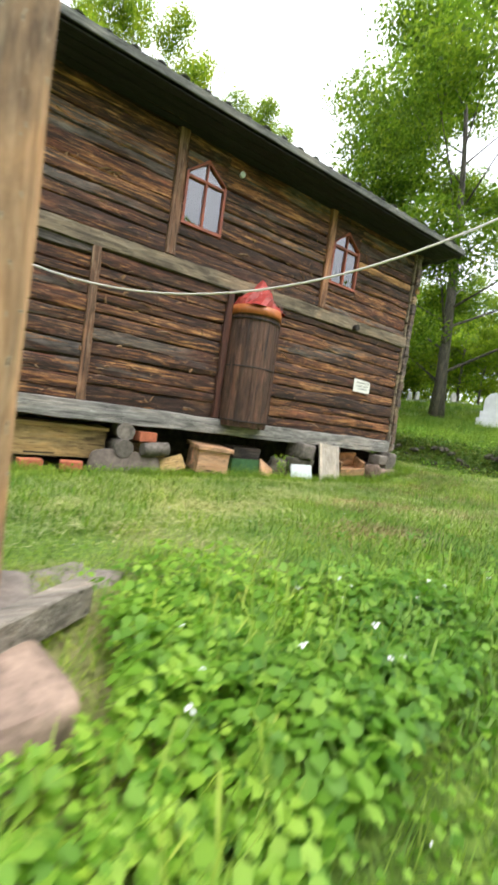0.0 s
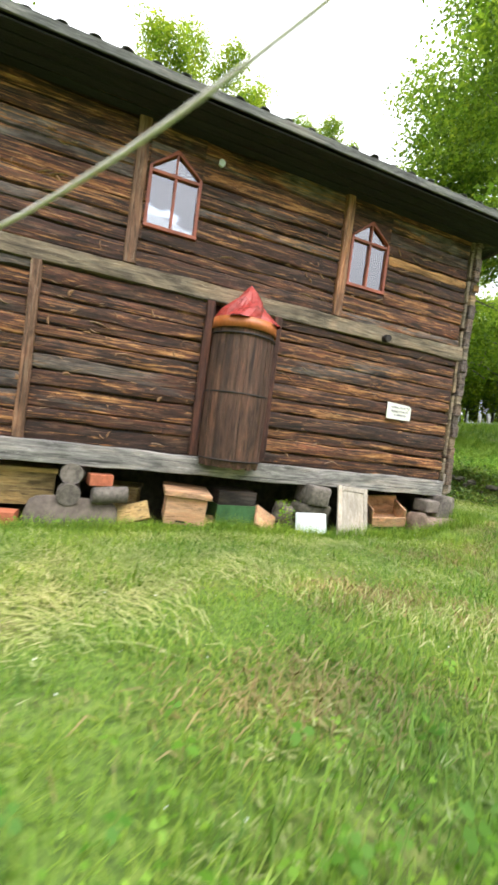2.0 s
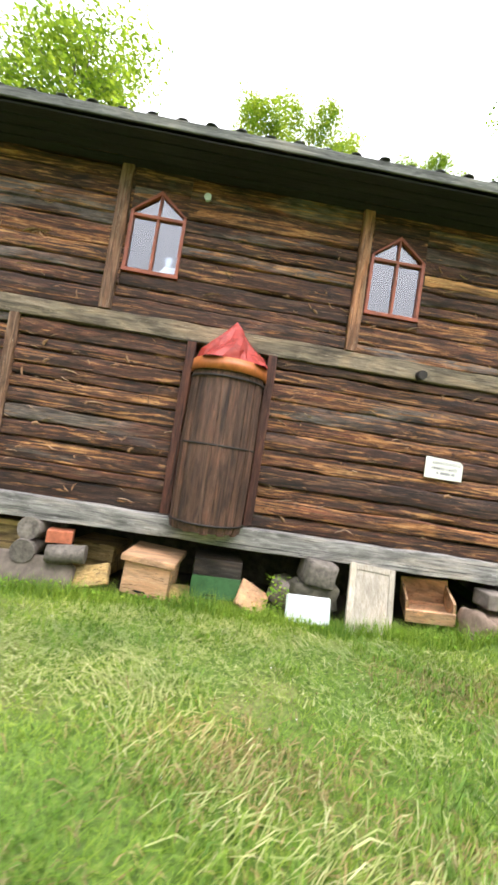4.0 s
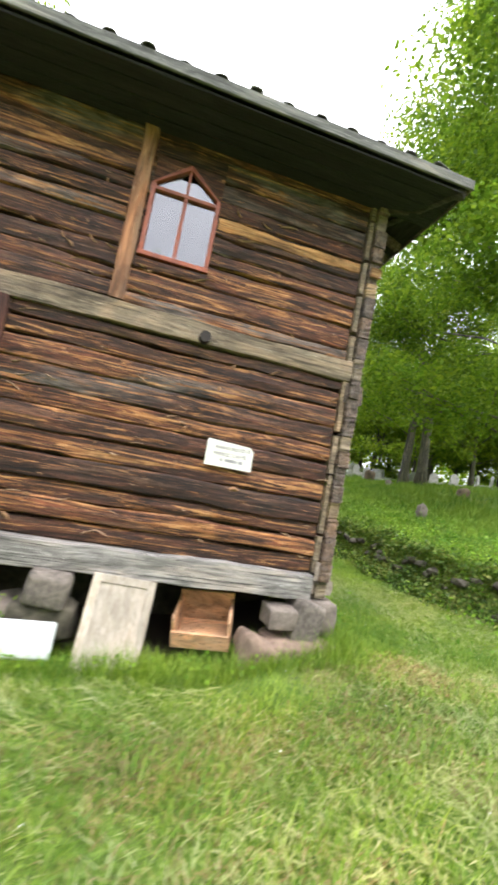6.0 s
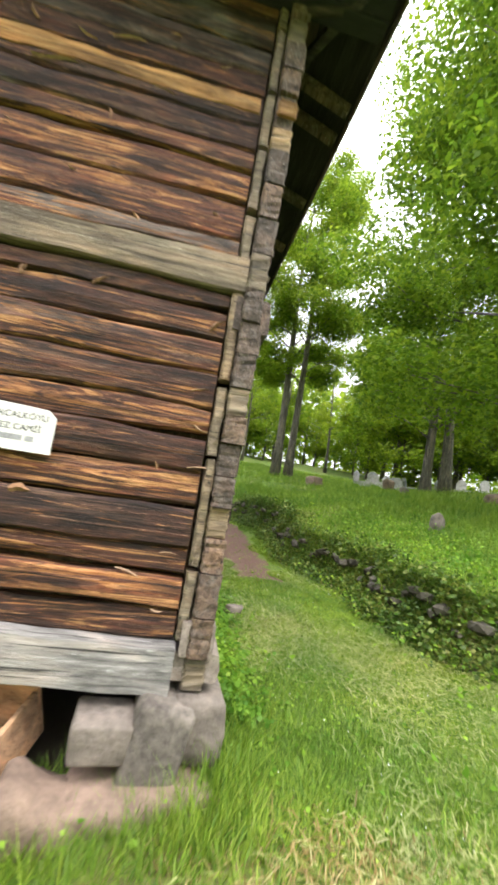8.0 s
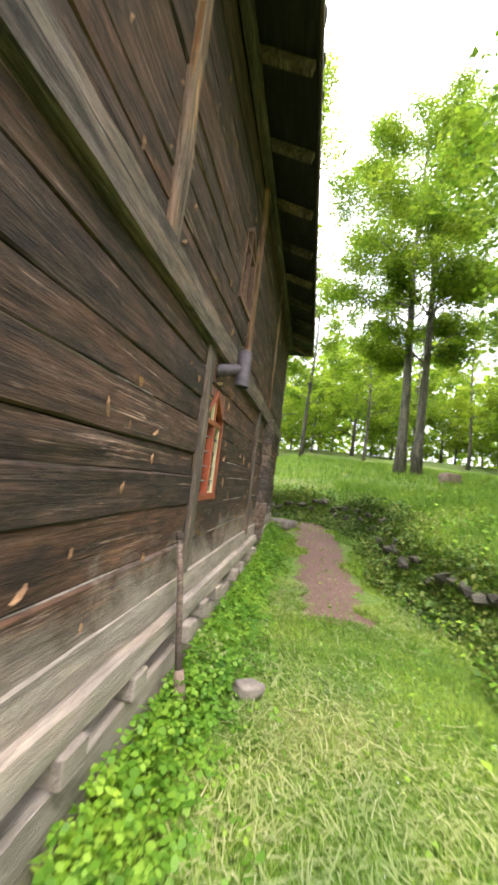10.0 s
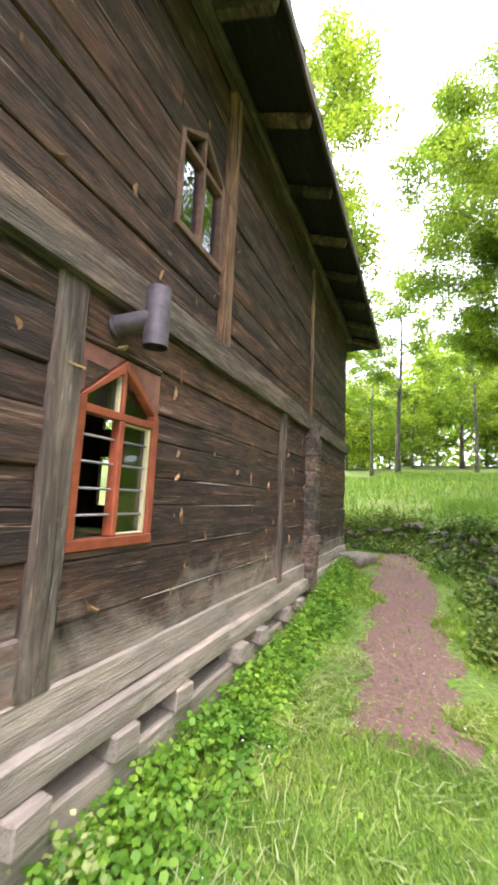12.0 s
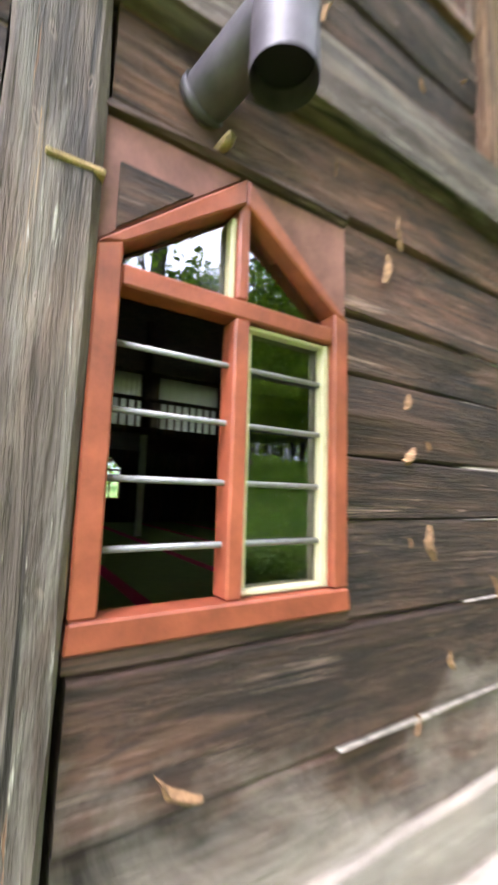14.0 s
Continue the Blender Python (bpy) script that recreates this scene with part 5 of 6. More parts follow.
def tree_parts(seed, height, trunk_r, base, radius, nleaf, leaf, material, clumps=130, lean=0.0, top=1.0):
    """Trunk with limbs, and a crown of leaves in uneven clumps; returns two meshes."""
    r = random.Random(seed)
    bm = bmesh.new()
    pts, rad = [], []
    n = 9
    for i in range(n + 1):
        f = i / n
        pts.append((lean * f * f * height + 0.25 * math.sin(f * 5 + seed) * f, 0.2 * math.sin(f * 4 + seed * 2) * f, -0.3 + f * height * 0.9))
        rad.append(trunk_r * (1.35 if i == 0 else 1.0) * (1 - 0.86 * f))
    tube_bm(pts, rad, 9, bm)
    ends = []
    limbs = 24
    for k in range(limbs):
        f = base / height + (0.88 - base / height) * (k + r.random()) / limbs
        p = Vector(pts[min(n, int(f * n))]).lerp(Vector(pts[min(n, int(f * n) + 1)]), f * n % 1)
        a = k * 2.4 + r.uniform(-0.5, 0.5)
        g = (f - base / height) / (1 - base / height)
        reach = radius * (0.45 + 0.75 * math.sin(math.pi * min(1, 0.18 + 0.75 * g))) * r.uniform(0.7, 1.1) * (1 - 0.35 * g)
        rise = reach * r.uniform(0.15, 0.6) + g * radius * 0.45
        tip = p + Vector((math.cos(a) * reach, math.sin(a) * reach, rise))
        m1 = p.lerp(tip, 0.45) + Vector((0, 0, reach * 0.08))
        r0 = max(0.03, trunk_r * 0.3 * (1 - 0.7 * g))
        tube_bm([p, m1, tip], [r0, r0 * 0.55, 0.015], 5, bm, False)
        for t in range(4):
            q = p.lerp(tip, r.uniform(0.4, 0.9))
            b = a + r.uniform(-1.3, 1.3)
            e = q + Vector((math.cos(b), math.sin(b), r.uniform(-0.1, 0.7))) * reach * r.uniform(0.25, 0.5)
            tube_bm([q, q.lerp(e, 0.5) + Vector((0, 0, 0.1)), e], [r0 * 0.35, r0 * 0.22, 0.008], 4, bm, False)
            ends.append(e)
            ends.append(q.lerp(e, 0.55))
        ends.append(tip)
    ends += [Vector(pts[-1]) + Vector((r.uniform(-1, 1), r.uniform(-1, 1), r.uniform(-1, 1))) * radius * 0.2 for _ in range(8)]
    r.shuffle(ends)
    ends = ends[:clumps]
    tm_ = bpy.data.meshes.new("trunk")
    bm.to_mesh(tm_)
    bm.free()
    tm_.materials.append(BARK)
    per = nleaf // len(ends)
    C = []
    for e in ends:
        s = radius * r.uniform(0.14, 0.26)
        k = int(per * r.uniform(0.6, 1.4))
        g = rng.normal(size=(k, 3))
        g = g / np.linalg.norm(g, axis=1)[:, None] * rng.uniform(0.1, 1.0, (k, 1)) ** 0.5 * np.array([s, s, s * 0.62]) * 1.25
        C.append(np.array(e) + g)
    return tm_, quads_mesh("crown", leaf_quads(np.concatenate(C), leaf), material)


def tree(name, meshes, m, label, group):
    t = empty(name, label, "tree", group)
    link("trunk", meshes[0], t)
    link("crown", meshes[1], t)
    t.matrix_basis = m
    return t


BIG = tree_parts(1, 20, 0.3, 2.0, 6.5, 140000, 0.165, LEAF_DARK, 240, 0.08)
TALL = tree_parts(2, 20, 0.25, 6.0, 3.7, 80000, 0.12, LEAF, 225)
MID = tree_parts(3, 14, 0.30, 3.6, 4.4, 36000, 0.145, LEAF, 180)
SLIM = tree_parts(5, 14, 0.15, 4.0, 2.6, 12000, 0.16, LEAF, 130, 0.01)
FAR = tree_parts(6, 13, 0.26, 2.0, 4.6, 13000, 0.3, LEAF, 215)
LOW = tree_parts(4, 8, 0.14, 0.6, 3.6, 7500, 0.3, LEAF, 210)


def put(kind, x, y, turn, s, label, group="trees of the grove"):
    return tree("tree", kind, pose(x, y, h_at(x, y), 0, 0, turn) @ Matrix.Scale(s, 4), label, group)


put(BIG, 18.4, 12.1, 148, 1.0, "large oak with dark limbs and spreading green crown")
put(MID, 20.8, 22.7, 40, 1.05, "green leafy tree with forked trunk on slope")
put(MID, 20.0, 23.2, 170, 0.95, "green leafy tree with forked trunk on slope")
put(TALL, 12.7, 26.4, 0, 1.05, "tall slender beech with high yellow-green crown")
put(TALL, 13.6, 26.9, 100, 1.0, "tall slender beech with high yellow-green crown")
put(SLIM, 7.8, 32.7, 0, 1.0, "slim pale-stemmed tree with light green leaves")
put(TALL, 4.4, 21.8, 30, 1.0, "tall tree rising behind the mosque roof")
put(MID, -9.5, 23.0, 60, 1.6, "tall tree rising behind the mosque roof")
put(SLIM, -6.5, 21.5, 90, 1.55, "slim tree rising behind the mosque roof")
put(FAR, 27.0, 7.0, 140, 1.1, "green leafy tree on the far slope")
put(SLIM, 4.85, -1.35, 200, 0.55, "slim young tree that carries a cable")
r = random.Random(33)
for i in range(44):
    a = radians(-10 + 78 * (i + r.random()) / 44)
    d = r.uniform(33, 52)
    x, y = 8 + d * math.sin(a), 4 + d * math.cos(a)
    put(r.choice((FAR, LOW, LOW, SLIM)), x, y, r.uniform(0, 360), r.uniform(0.75, 1.05), "green woodland tree at the edge of the meadow", "woodland trees")
for x, y, k, s in ((-19, -22, FAR, 1.1), (-4, -34, FAR, 1.1), (16, -30, FAR, 1.2), (30, -14, FAR, 1.1), (-24, 2, FAR, 1.0), (-20, 14, FAR, 1.0), (-3.5, -4.5, SLIM, 0.8)):
    put(k, x, y, r.uniform(0, 360), s, "green leafy tree standing beyond the lawn", "trees beyond the lawn")

# far woods all round
n = 90000
ang_ = rng.uniform(0, math.tau, n)
rad_ = rng.uniform(52, 75, n)
wx, wy = 8 + rad_ * np.sin(ang_), 6 + rad_ * np.cos(ang_)
top_ = 13 + 3 * np.sin(ang_ * 9) + 3 * np.sin(ang_ * 23 + 1) + 2 * np.sin(ang_ * 51)
wz = height(wx, wy) + rng.uniform(0, 1, n) ** 0.8 * top_
tagged(new("far_woods", quads_mesh("far_woods", leaf_quads(np.stack([wx, wy, wz], 1), 0.8, 0.3, 0.8), LEAF)), "dense green woods on the far slope", "woods", kind="stuff")

# ---- stone bank with ivy ----
bank = empty("bank_wall", "low mossy dry-stone bank overgrown with ivy", "wall", kind="structure")
shapes = []
for k in range(7):
    bm = bmesh.new()
    bmesh.ops.create_icosphere(bm, subdivisions=1, radius=0.5)
    for v in bm.verts:
        v.co *= 1 + 0.35 * noise.noise(v.co * 2.4 + Vector((k * 5.0, 0, 0)))
        v.co.z *= 0.62
    me = bpy.data.meshes.new("stone")
    bm.to_mesh(me)
    bm.free()
    me.materials.append(STONE_DARK)
    shapes.append(me)
edge = []
r = random.Random(9)
ys = np.arange(-3.0, 17.0, 0.2)
line = [(10.75 - 0.15 * (y - 7), y, 0) for y in ys] + [(x, 17.0, 1) for x in np.arange(9.2, 5.0, -0.2)]
for x, y, end in line:
    s = 0.16 * math.sin(1.7 * y + 0.6 * x) + 0.09 * math.sin(4.1 * y - 2.3 * x)
    ex, ey = (x - s, y) if not end else (x, y - s)
    edge.append((ex, ey, end))
    for k in range(2):
        o = 0.06 + 0.15 * k + r.uniform(-0.04, 0.05)
        px, py = (ex + o, ey + r.uniform(-0.08, 0.08)) if not end else (ex + r.uniform(-0.08, 0.08), ey + o)
        q = r.uniform(0.16, 0.32)
        link("stone", r.choice(shapes), bank, pose(px, py, h_at(px, py) - 0.06 + 0.03 * k, r.uniform(-20, 20), r.uniform(-20, 20), r.uniform(0, 360)) @ Matrix.Diagonal((q * 1.3, q, q, 1)))
E_ = np.array([(a, b, c) for a, b, c in edge])
n = 75000
pick = E_[rng.integers(0, len(E_), n)]
along, across = rng.uniform(-0.12, 0.12, n), np.abs(rng.normal(0.15, 0.22, n)) * rng.choice([1, 1, 1, -0.5], n)
ix = np.where(pick[:, 2] == 0, pick[:, 0] + across, pick[:, 0] + along)
iy = np.where(pick[:, 2] == 0, pick[:, 1] + along, pick[:, 1] + across)
clump = np.sin(ix * 3.1 + iy * 2.3) + np.sin(iy * 5.3 - 1.0) + np.sin(iy * 1.3 + 2)
keep = clump > rng.uniform(-3.0, 0.2, n)
ix, iy = ix[keep], iy[keep]
iz = height(ix, iy) + np.abs(rng.normal(0.05, 0.1, len(ix)))
ivy = new("ivy_leaves", quads_mesh("ivy_leaves", leaf_quads(np.stack([ix, iy, iz], 1), 0.06, 0.4, 0.8), IVY))
tagged(ivy, "dark ivy and brambles hanging over the bank", "ivy", kind="stuff")


# ---- grass ----


def on_path(x, y):
    cx = 9.0 - 0.055 * (y - 10.5)
    wob = 0.16 * np.sin(3.1 * y + 2 * x) + 0.1 * np.sin(7.3 * y - 3 * x)
    return (np.abs(x - cx) + wob < 0.46) & (y + wob > 10.4) & (y < 16.8)


def inside(x, y):
    return (x > -3.2) & (x < 7.74) & (y > 6.12) & (y < 15.7)


def blades(n, x0, x1, y0, y1, lo, hi, width, lay=0.5, keep=None, thin=0.0):
    x, y = rng.uniform(x0, x1, n), rng.uniform(y0, y1, n)
    ok = ~inside(x, y) & (~on_path(x, y) | (rng.random(n) < 0.03))
    if keep is not None:
        ok &= keep(x, y)
    x, y = x[ok], y[ok]
    n = len(x)
    z = height(x, y) - 0.006
    patch = 0.5 + 0.5 * np.sin(1.3 * x + 0.8 * np.sin(1.1 * y)) * np.sin(1.7 * y + 0.9 * np.sin(1.9 * x))
    tuft = 0.5 + 0.5 * np.sin(6.1 * x + 2.0 * np.sin(4.7 * y)) * np.sin(5.3 * y + 1.7 * np.sin(6.9 * x))
    h = rng.uniform(lo, hi, n) * (0.45 + 0.65 * patch + 0.6 * tuft * tuft)
    a = rng.uniform(0, math.tau, n)
    b = a + rng.uniform(-0.5, 0.5, n) + math.pi / 2
    w = width * rng.uniform(0.6, 1.4, n)
    ln = h * lay * rng.uniform(0.3, 1.8, n)
    p = np.stack([x, y, z], 1)
    dw = np.stack([np.cos(b) * w, np.sin(b) * w, np.zeros(n)], 1)
    tip = p + np.stack([np.cos(a) * ln, np.sin(a) * ln, h], 1)
    return np.stack([p - dw, p + dw, tip], 1)


def grass(name, V, material, label):
    return tagged(new(name, tris_mesh(name, V, material)), label, "grass", kind="stuff")


def meadow(x, y):
    return np.maximum(x - (10.75 - 0.15 * (np.clip(y, -12, 17) - 7)), y - 17.0) > 0.15


lawn_v = np.concatenate([
    blades(230000, -2.5, 10.6, 0.3, 6.4, 0.03, 0.07, 0.003, 1.1),
    blades(140000, 7.7, 10.8, 5.5, 12.5, 0.025, 0.06, 0.0032, 1.0),
    blades(40000, 7.7, 10.4, 12.0, 17.0, 0.04, 0.09, 0.005, 0.8),
    blades(16000, -1.0, 8.0, 5.4, 6.1, 0.1, 0.22, 0.004, 0.6),
    blades(9000, 7.72, 8.05, 6.2, 15.6, 0.08, 0.2, 0.004, 0.6),
    blades(20000, 10.0, 13.5, -4.0, 6.5, 0.05, 0.14, 0.006, 0.7),
])
grass("lawn_grass", lawn_v, BLADE, "short mown green lawn grass")
grass("meadow_grass", np.concatenate([
    blades(110000, 9.4, 16.0, 4.0, 20.0, 0.08, 0.24, 0.006, 0.6, meadow),
    blades(60000, 14.0, 30.0, 2.0, 34.0, 0.12, 0.3, 0.014, 0.6, meadow),
    blades(30000, 2.0, 16.0, 17.0, 34.0, 0.12, 0.3, 0.013, 0.6, meadow),
]), BLADE, "long bright green meadow grass on the slope")


def dry_patch(x, y):
    f = np.sin(0.9 * x + 1.7 * np.sin(0.7 * y + 0.4)) + np.sin(1.9 * y + 1.1 * np.sin(1.3 * x)) + 0.5 * np.sin(4.3 * x - 2.0 * y)
    return (f + rng.uniform(-1.4, 1.2, x.shape) > 0.25) & ~meadow(x, y) & (np.hypot(x, y) > 2.3)


V = blades(110000, -2.0, 10.8, 0.5, 5.6, 0.006, 0.03, 0.0045, 4.0, dry_patch)
V2 = blades(26000, 8.2, 10.8, 5.0, 12.0, 0.006, 0.03, 0.0035, 5.0, dry_patch)
V = np.concatenate([V, V2])
V[:, :, 2] += 0.042
grass("cut_grass", V, STRAW, "pale dry grass cuttings lying on the lawn")



def poly_mesh(name, V, faces, material):
    """One mesh of n alike pieces from an (n, k, 3) array and the faces of one piece."""
    n, k = V.shape[:2]
    me = bpy.data.meshes.new(name)
    me.vertices.add(n * k)
    me.vertices.foreach_set("co", V.reshape(-1).astype(np.float32))
    flat = np.concatenate([np.array(f) for f in faces])
    idx = (flat[None, :] + np.arange(n)[:, None] * k).ravel()
    starts = np.cumsum([0] + [len(f) for f in faces])[:-1]
    me.loops.add(len(idx))
    me.loops.foreach_set("vertex_index", idx.astype(np.int32))
    me.polygons.add(n * len(faces))
    me.polygons.foreach_set("loop_start", (starts[None, :] + np.arange(n)[:, None] * len(flat)).ravel().astype(np.int32))
    me.materials.append(material)
    me.update(calc_edges=True)
    return me


def strands(x, y, heading, lo, hi, width, rise):
    """Long bent stalks: two cross-sections and a tip."""
    n = len(x)
    ln, a = rng.uniform(lo, hi, n), heading + rng.normal(0, 0.5, n)
    b = a + rng.normal(0, 0.35, n)
    up = rise * rng.uniform(0.3, 1.4, n)
    w = width * rng.uniform(0.6, 1.4, n)
    x1, y1 = x + np.cos(a) * ln * 0.5, y + np.sin(a) * ln * 0.5
    x2, y2 = x1 + np.cos(b) * ln * 0.5, y1 + np.sin(b) * ln * 0.5
    p0, p1, p2 = np.stack([x, y, height(x, y) + 0.01], 1), np.stack([x1, y1, height(x1, y1) + up], 1), np.stack([x2, y2, height(x2, y2) + up * rng.uniform(0.1, 1.1, n)], 1)
    dw = np.stack([-np.sin(a) * w, np.cos(a) * w, rng.normal(0, 0.4, n) * w], 1)
    return np.stack([p0 - dw, p0 + dw, p1 + dw, p1 - dw, p2], 1)


# swaths of long mown stalks, and green tufts that lean over
n = 26000
sx, sy = rng.uniform(-1.0, 10.6, n), rng.uniform(0.8, 5.4, n)
swath = np.sin(2.1 * sy + 0.5 * sx + 0.7 * np.sin(1.3 * sx)) + 0.7 * np.sin(0.9 * sx + 3.1 * np.sin(0.8 * sy)) + 0.6 * np.sin(3.7 * sx + 1.9 * sy)
ok = (swath + rng.uniform(-0.6, 0.6, n) > 0.55) & ~meadow(sx, sy) & (np.hypot(sx, sy) > 1.9)
sx, sy = sx[ok], sy[ok]
hay = strands(sx, sy, 2.6 + 1.2 * np.sin(1.1 * sx) + 0.9 * np.sin(1.7 * sy), 0.1, 0.28, 0.0028, 0.06)
n = 2500
hx, hy = rng.uniform(8.0, 10.6, n), rng.uniform(5.2, 11.0, n)
ok = ~meadow(hx, hy) & (np.sin(2.3 * hx + 0.8 * hy) + rng.uniform(-1, 1, n) > 0.3) & ~on_path(hx, hy)
hay = np.concatenate([hay, strands(hx[ok], hy[ok], 1.7 + 0.8 * np.sin(hy[ok]), 0.08, 0.22, 0.0026, 0.05)])
tagged(new("mown_stalks", poly_mesh("mown_stalks", hay, [(0, 1, 2, 3), (3, 2, 4)], STRAW)), "long pale mown stalks lying in swaths", "hay", kind="stuff")
n = 60000
tx, ty = rng.uniform(-1.5, 10.6, n), rng.uniform(0.5, 6.0, n)
clot = np.sin(4.1 * tx + 2.0 * np.sin(2.7 * ty)) * np.sin(3.7 * ty + 1.5 * np.sin(3.3 * tx)) + 0.5 * np.sin(1.1 * tx - 1.6 * ty)
ok = (clot + rng.uniform(-0.3, 0.3, n) > 0.25) & ~meadow(tx, ty) & ~inside(tx, ty)
tx, ty = tx[ok], ty[ok]
tagged(new("grass_tufts", poly_mesh("grass_tufts", strands(tx, ty, 6.3 * np.sin(5 * tx + 4 * ty), 0.05, 0.14, 0.0028, 0.09), [(0, 1, 2, 3), (3, 2, 4)], BLADE)), "green grass tufts leaning over in the lawn", "grass", kind="stuff")


# worn spots of brown thatch
pick = rng.integers(0, 7, 8000)
cx_, cy_ = np.array([5.2, 6.4, 7.4, 4.1, 6.0, 8.3, 3.0])[pick], np.array([2.6, 3.4, 4.5, 3.3, 4.4, 5.2, 2.2])[pick]
bx, by = cx_ + rng.normal(0, 0.42, 8000), cy_ + rng.normal(0, 0.24, 8000)
tagged(new("brown_thatch", poly_mesh("brown_thatch", strands(bx, by, rng.uniform(0, 6.3, 8000), 0.05, 0.13, 0.0028, 0.055), [(0, 1, 2, 3), (3, 2, 4)], THATCH)), "brown dry thatch on worn spots of lawn", "thatch", kind="stuff")


def trefoils(x, y, z, size):
    """Lobed leaves of three rounded leaflets on one stalk end."""
    n = len(x)
    a = rng.uniform(0, math.tau, n)
    s = size * rng.uniform(0.55, 1.35, n)
    tilt = rng.normal(0, 0.33, (n, 2))
    outline = ((0.1, 0.0), (0.42, -0.36), (0.85, -0.3), (0.82, -0.06), (1.02, 0.05), (0.85, 0.34), (0.42, 0.36))
    V = []
    for lobe in (-2.0, 0.0, 2.0):
        ca, sa = np.cos(a + lobe), np.sin(a + lobe)
        for u, v in outline:
            px, py = (ca * u - sa * v) * s, (sa * u + ca * v) * s
            V.append(np.stack([x + px, y + py, z + px * tilt[:, 0] + py * tilt[:, 1] + s * (0.16 * abs(v) * 2 - 0.22 * u * u)], 1))
    V.append(np.stack([x, y, z], 1))
    k = len(outline)
    return np.stack(V, 1), [tuple(range(i * k, i * k + k)) for i in range(3)] + [(0, k, 2 * k)]


lx = np.concatenate([rng.normal(1.0, 0.5, 3000), rng.normal(1.9, 0.5, 450), rng.normal(0.72, 0.22, 1000), rng.normal(2.7, 0.7, 250)])
ly = np.concatenate([rng.normal(0.75, 0.33, 3000), rng.normal(0.7, 0.3, 450), rng.normal(1.2, 0.25, 1000), rng.normal(0.95, 0.45, 250)])
ok = ~((lx < 0.4 - 0.25 * (1.2 - np.minimum(ly, 1.2))) & (ly > 0.92)) & ((ly > 0.3 + 0.25 * lx) | (lx > 1.7))
lx, ly = lx[ok], ly[ok]
lz = height(lx, ly) + 0.05 + 0.16 * rng.random(len(lx)) * (0.6 + 0.5 * np.sin(5 * lx) * np.sin(6 * ly + 1))
LV, LF = trefoils(lx, ly, lz, 0.042)
fx, fy = rng.normal(7.98, 0.16, 3000), rng.uniform(6.4, 14.0, 3000)
fx = np.maximum(fx, 7.8)
LV2, _ = trefoils(fx, fy, height(fx, fy) + 0.02 + 0.22 * rng.random(3000) * np.clip(1.3 - (fx - 7.8) * 3, 0.15, 1), 0.04)
tagged(new("lobed_weeds", poly_mesh("lobed_weeds", np.concatenate([LV, LV2]), LF, WEED)), "lush lobed green weed leaves among grass", "weeds", kind="stuff")
n = 1500
gx_, gy_ = rng.normal(1.3, 0.75, n), rng.normal(0.85, 0.4, n)
ok = ~((gx_ < 0.42) & (gy_ > 0.9)) & ((gy_ > 0.35 + 0.25 * gx_) | (gx_ > 1.7))
tagged(new("long_grass", poly_mesh("long_grass", strands(gx_[ok], gy_[ok], rng.uniform(0, 6.3, ok.sum()), 0.08, 0.22, 0.003, 0.16), [(0, 1, 2, 3), (3, 2, 4)], BLADE)), "long green grass growing between the weeds", "grass", kind="stuff")

# broad-leaved weeds where the lawn begins, and along the foundation
def weeds(n, x, y, spread, zlo, zhi, size):
    px, py = x + rng.normal(0, spread[0], n), y + rng.normal(0, spread[1], n)
    ok = ~inside(px - 0.0, py) & ((px < 7.74) | (px > 7.76))
    px, py = px[ok], py[ok]
    pz = height(px, py) + rng.uniform(zlo, zhi, len(px))
    return leaf_quads(np.stack([px, py, pz], 1), size, 1.4, 0.85)


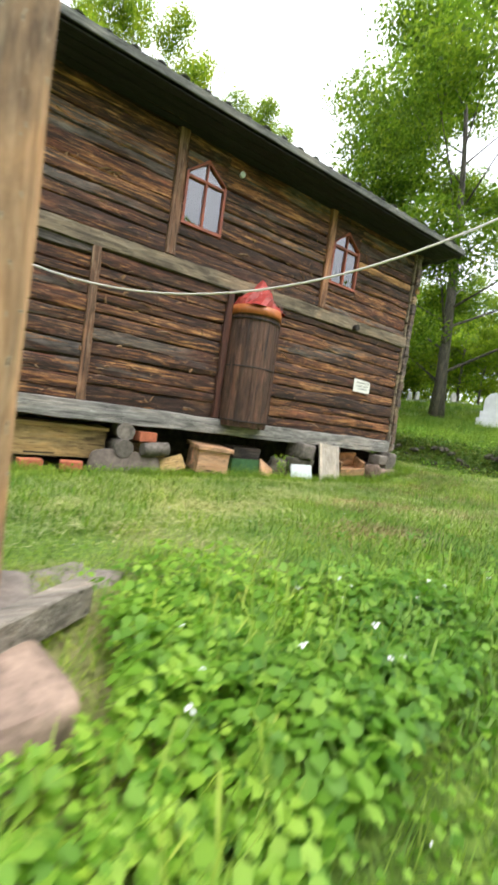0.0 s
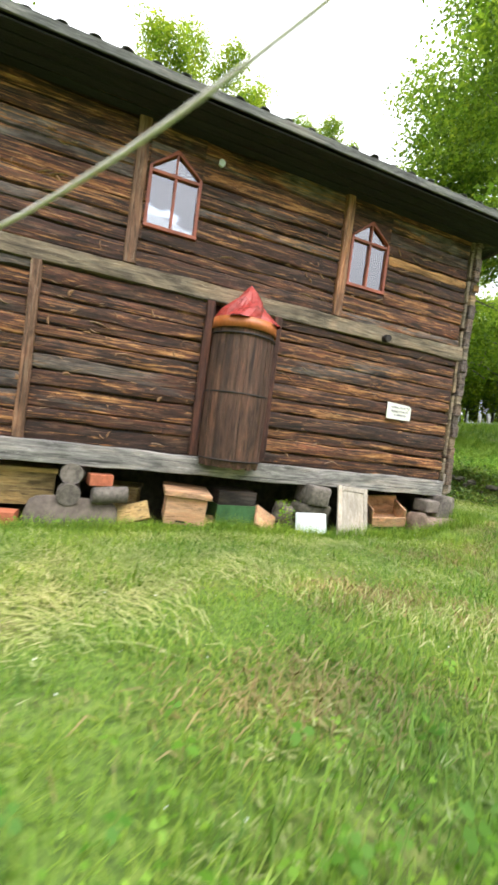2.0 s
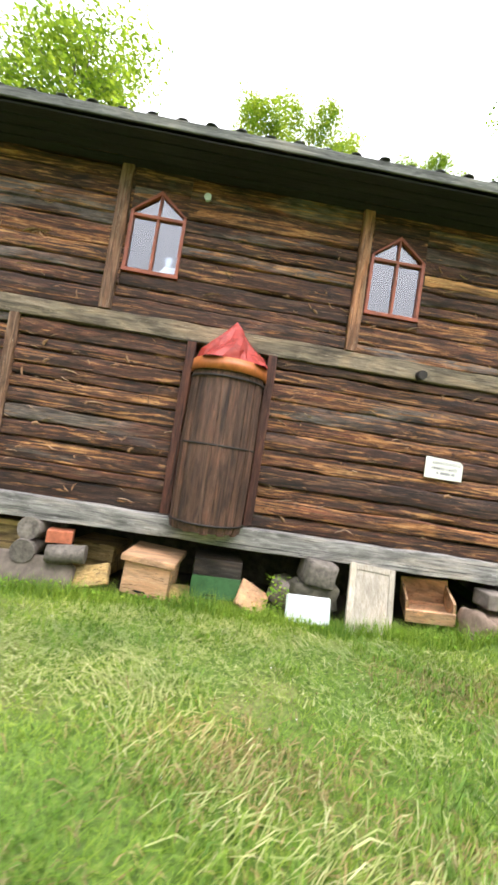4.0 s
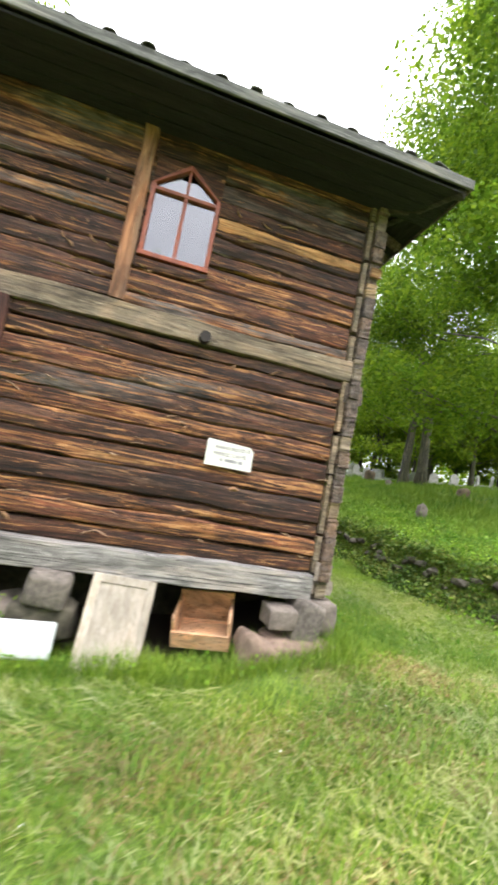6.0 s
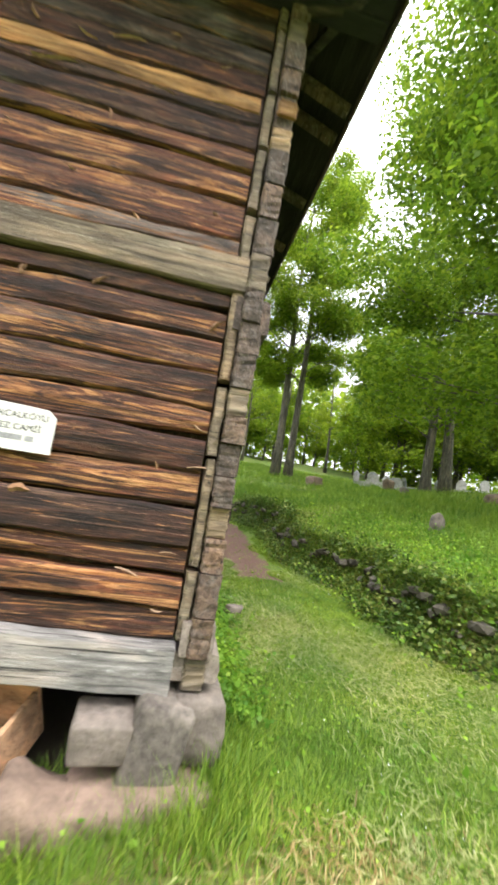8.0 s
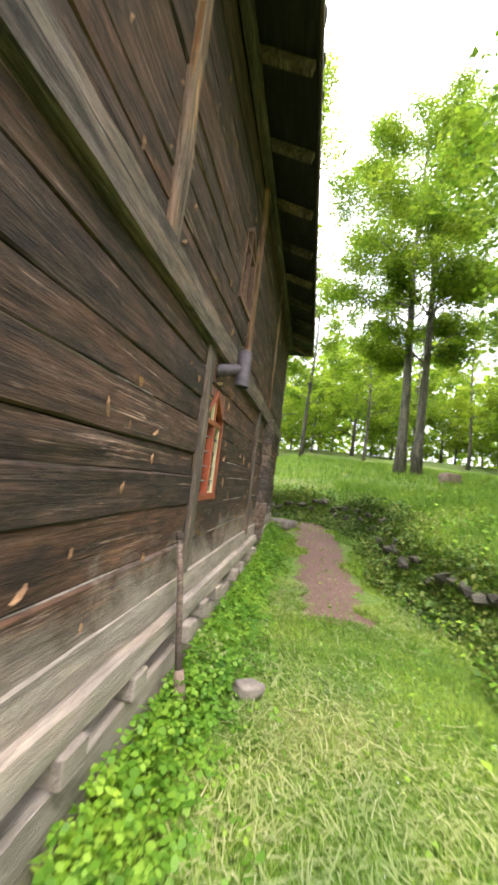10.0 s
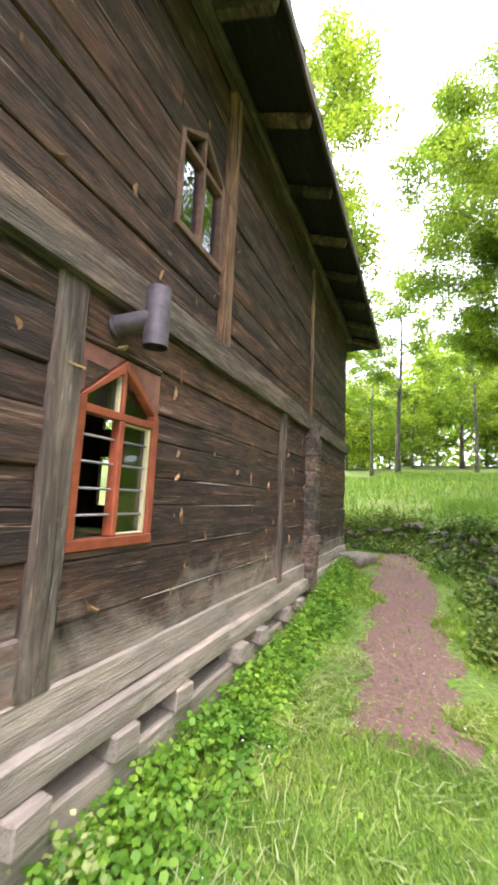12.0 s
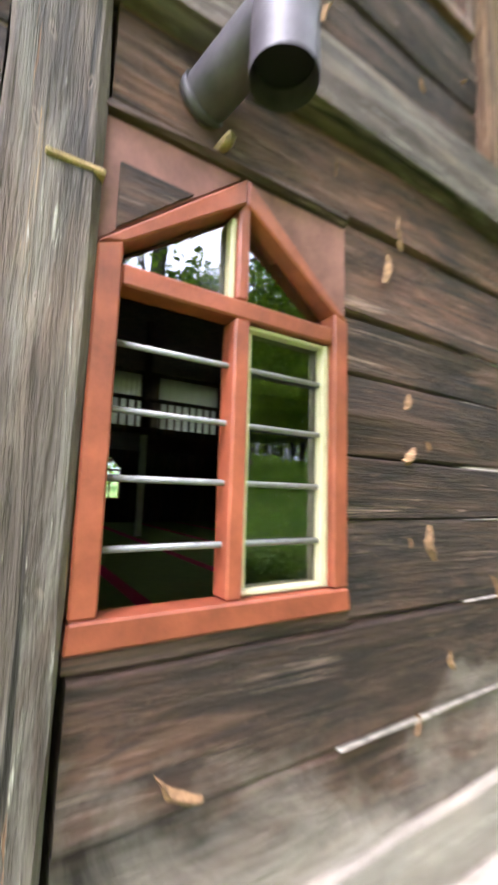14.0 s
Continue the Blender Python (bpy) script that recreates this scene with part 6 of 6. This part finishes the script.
parts_ = [weeds(1600, 1.1, 0.75, (0.42, 0.3), 0.0, 0.08, 0.028), weeds(1400, 1.8, 0.7, (0.55, 0.32), 0.0, 0.08, 0.028), weeds(1500, 2.5, 0.9, (0.6, 0.4), 0.0, 0.07, 0.026)]
for y in np.arange(6.6, 15.0, 0.28):
    parts_.append(weeds(130, 7.86 + 0.04 * math.sin(y * 5), y, (0.09, 0.15), 0.0, 0.2, 0.04))
for x in np.arange(-0.5, 7.2, 0.4):
    parts_.append(weeds(70, x, 5.72, (0.2, 0.14), 0.0, 0.14, 0.04))
parts_ += [weeds(160, 4.6, 5.9, (0.08, 0.05), 0.0, 0.55, 0.045), weeds(2200, 8.6, 7.5, (0.7, 2.0), 0.0, 0.05, 0.03), weeds(5000, 11.8, 9.5, (0.9, 3.0), 0.0, 0.25, 0.06)]
for ex, ey, end in edge[::2]:
    parts_.append(weeds(55, ex + 0.02, ey, (0.16, 0.18), 0.0, 0.14, 0.045))
tagged(new("broad_weeds", quads_mesh("broad_weeds", np.concatenate(parts_), WEED)), "broad-leaved green weeds and clover among grass", "weeds", kind="stuff")
# a yellow-green sapling beside the sill
V = weeds(120, 7.93, 8.72, (0.07, 0.07), 0.05, 0.34, 0.035)
tagged(new("yellow_shoots", quads_mesh("yellow_shoots", V, STRAW)), "small yellow-green shoots beside the pale sill", "shoots", kind="stuff")

# larger pale flower heads between the weeds
wx_, wy_ = rng.normal(1.2, 0.6, 34), rng.normal(0.85, 0.35, 34)
ok = ~((wx_ < 0.42) & (wy_ > 0.9)) & (wy_ > 0.35 + 0.25 * wx_)
FV, FF = trefoils(wx_[ok], wy_[ok], height(wx_[ok], wy_[ok]) + 0.2, 0.012)
tagged(new("weed_flowers", poly_mesh("weed_flowers", FV, FF, PETAL)), "white flower heads among the lush weeds", "flowers", kind="stuff")

# small white flowers
n = 420
fx, fy = np.concatenate([rng.uniform(0, 8, n // 2), rng.uniform(8, 10.3, n // 2)]), np.concatenate([rng.uniform(0.4, 5.5, n // 2), rng.uniform(5, 12, n // 2)])
fz = height(fx, fy) + 0.08
tagged(new("white_flowers", quads_mesh("white_flowers", leaf_quads(np.stack([fx, fy, fz], 1), 0.009, 2.0, 1.0), PETAL)), "tiny white daisies dotted over the lawn", "flowers", kind="stuff")
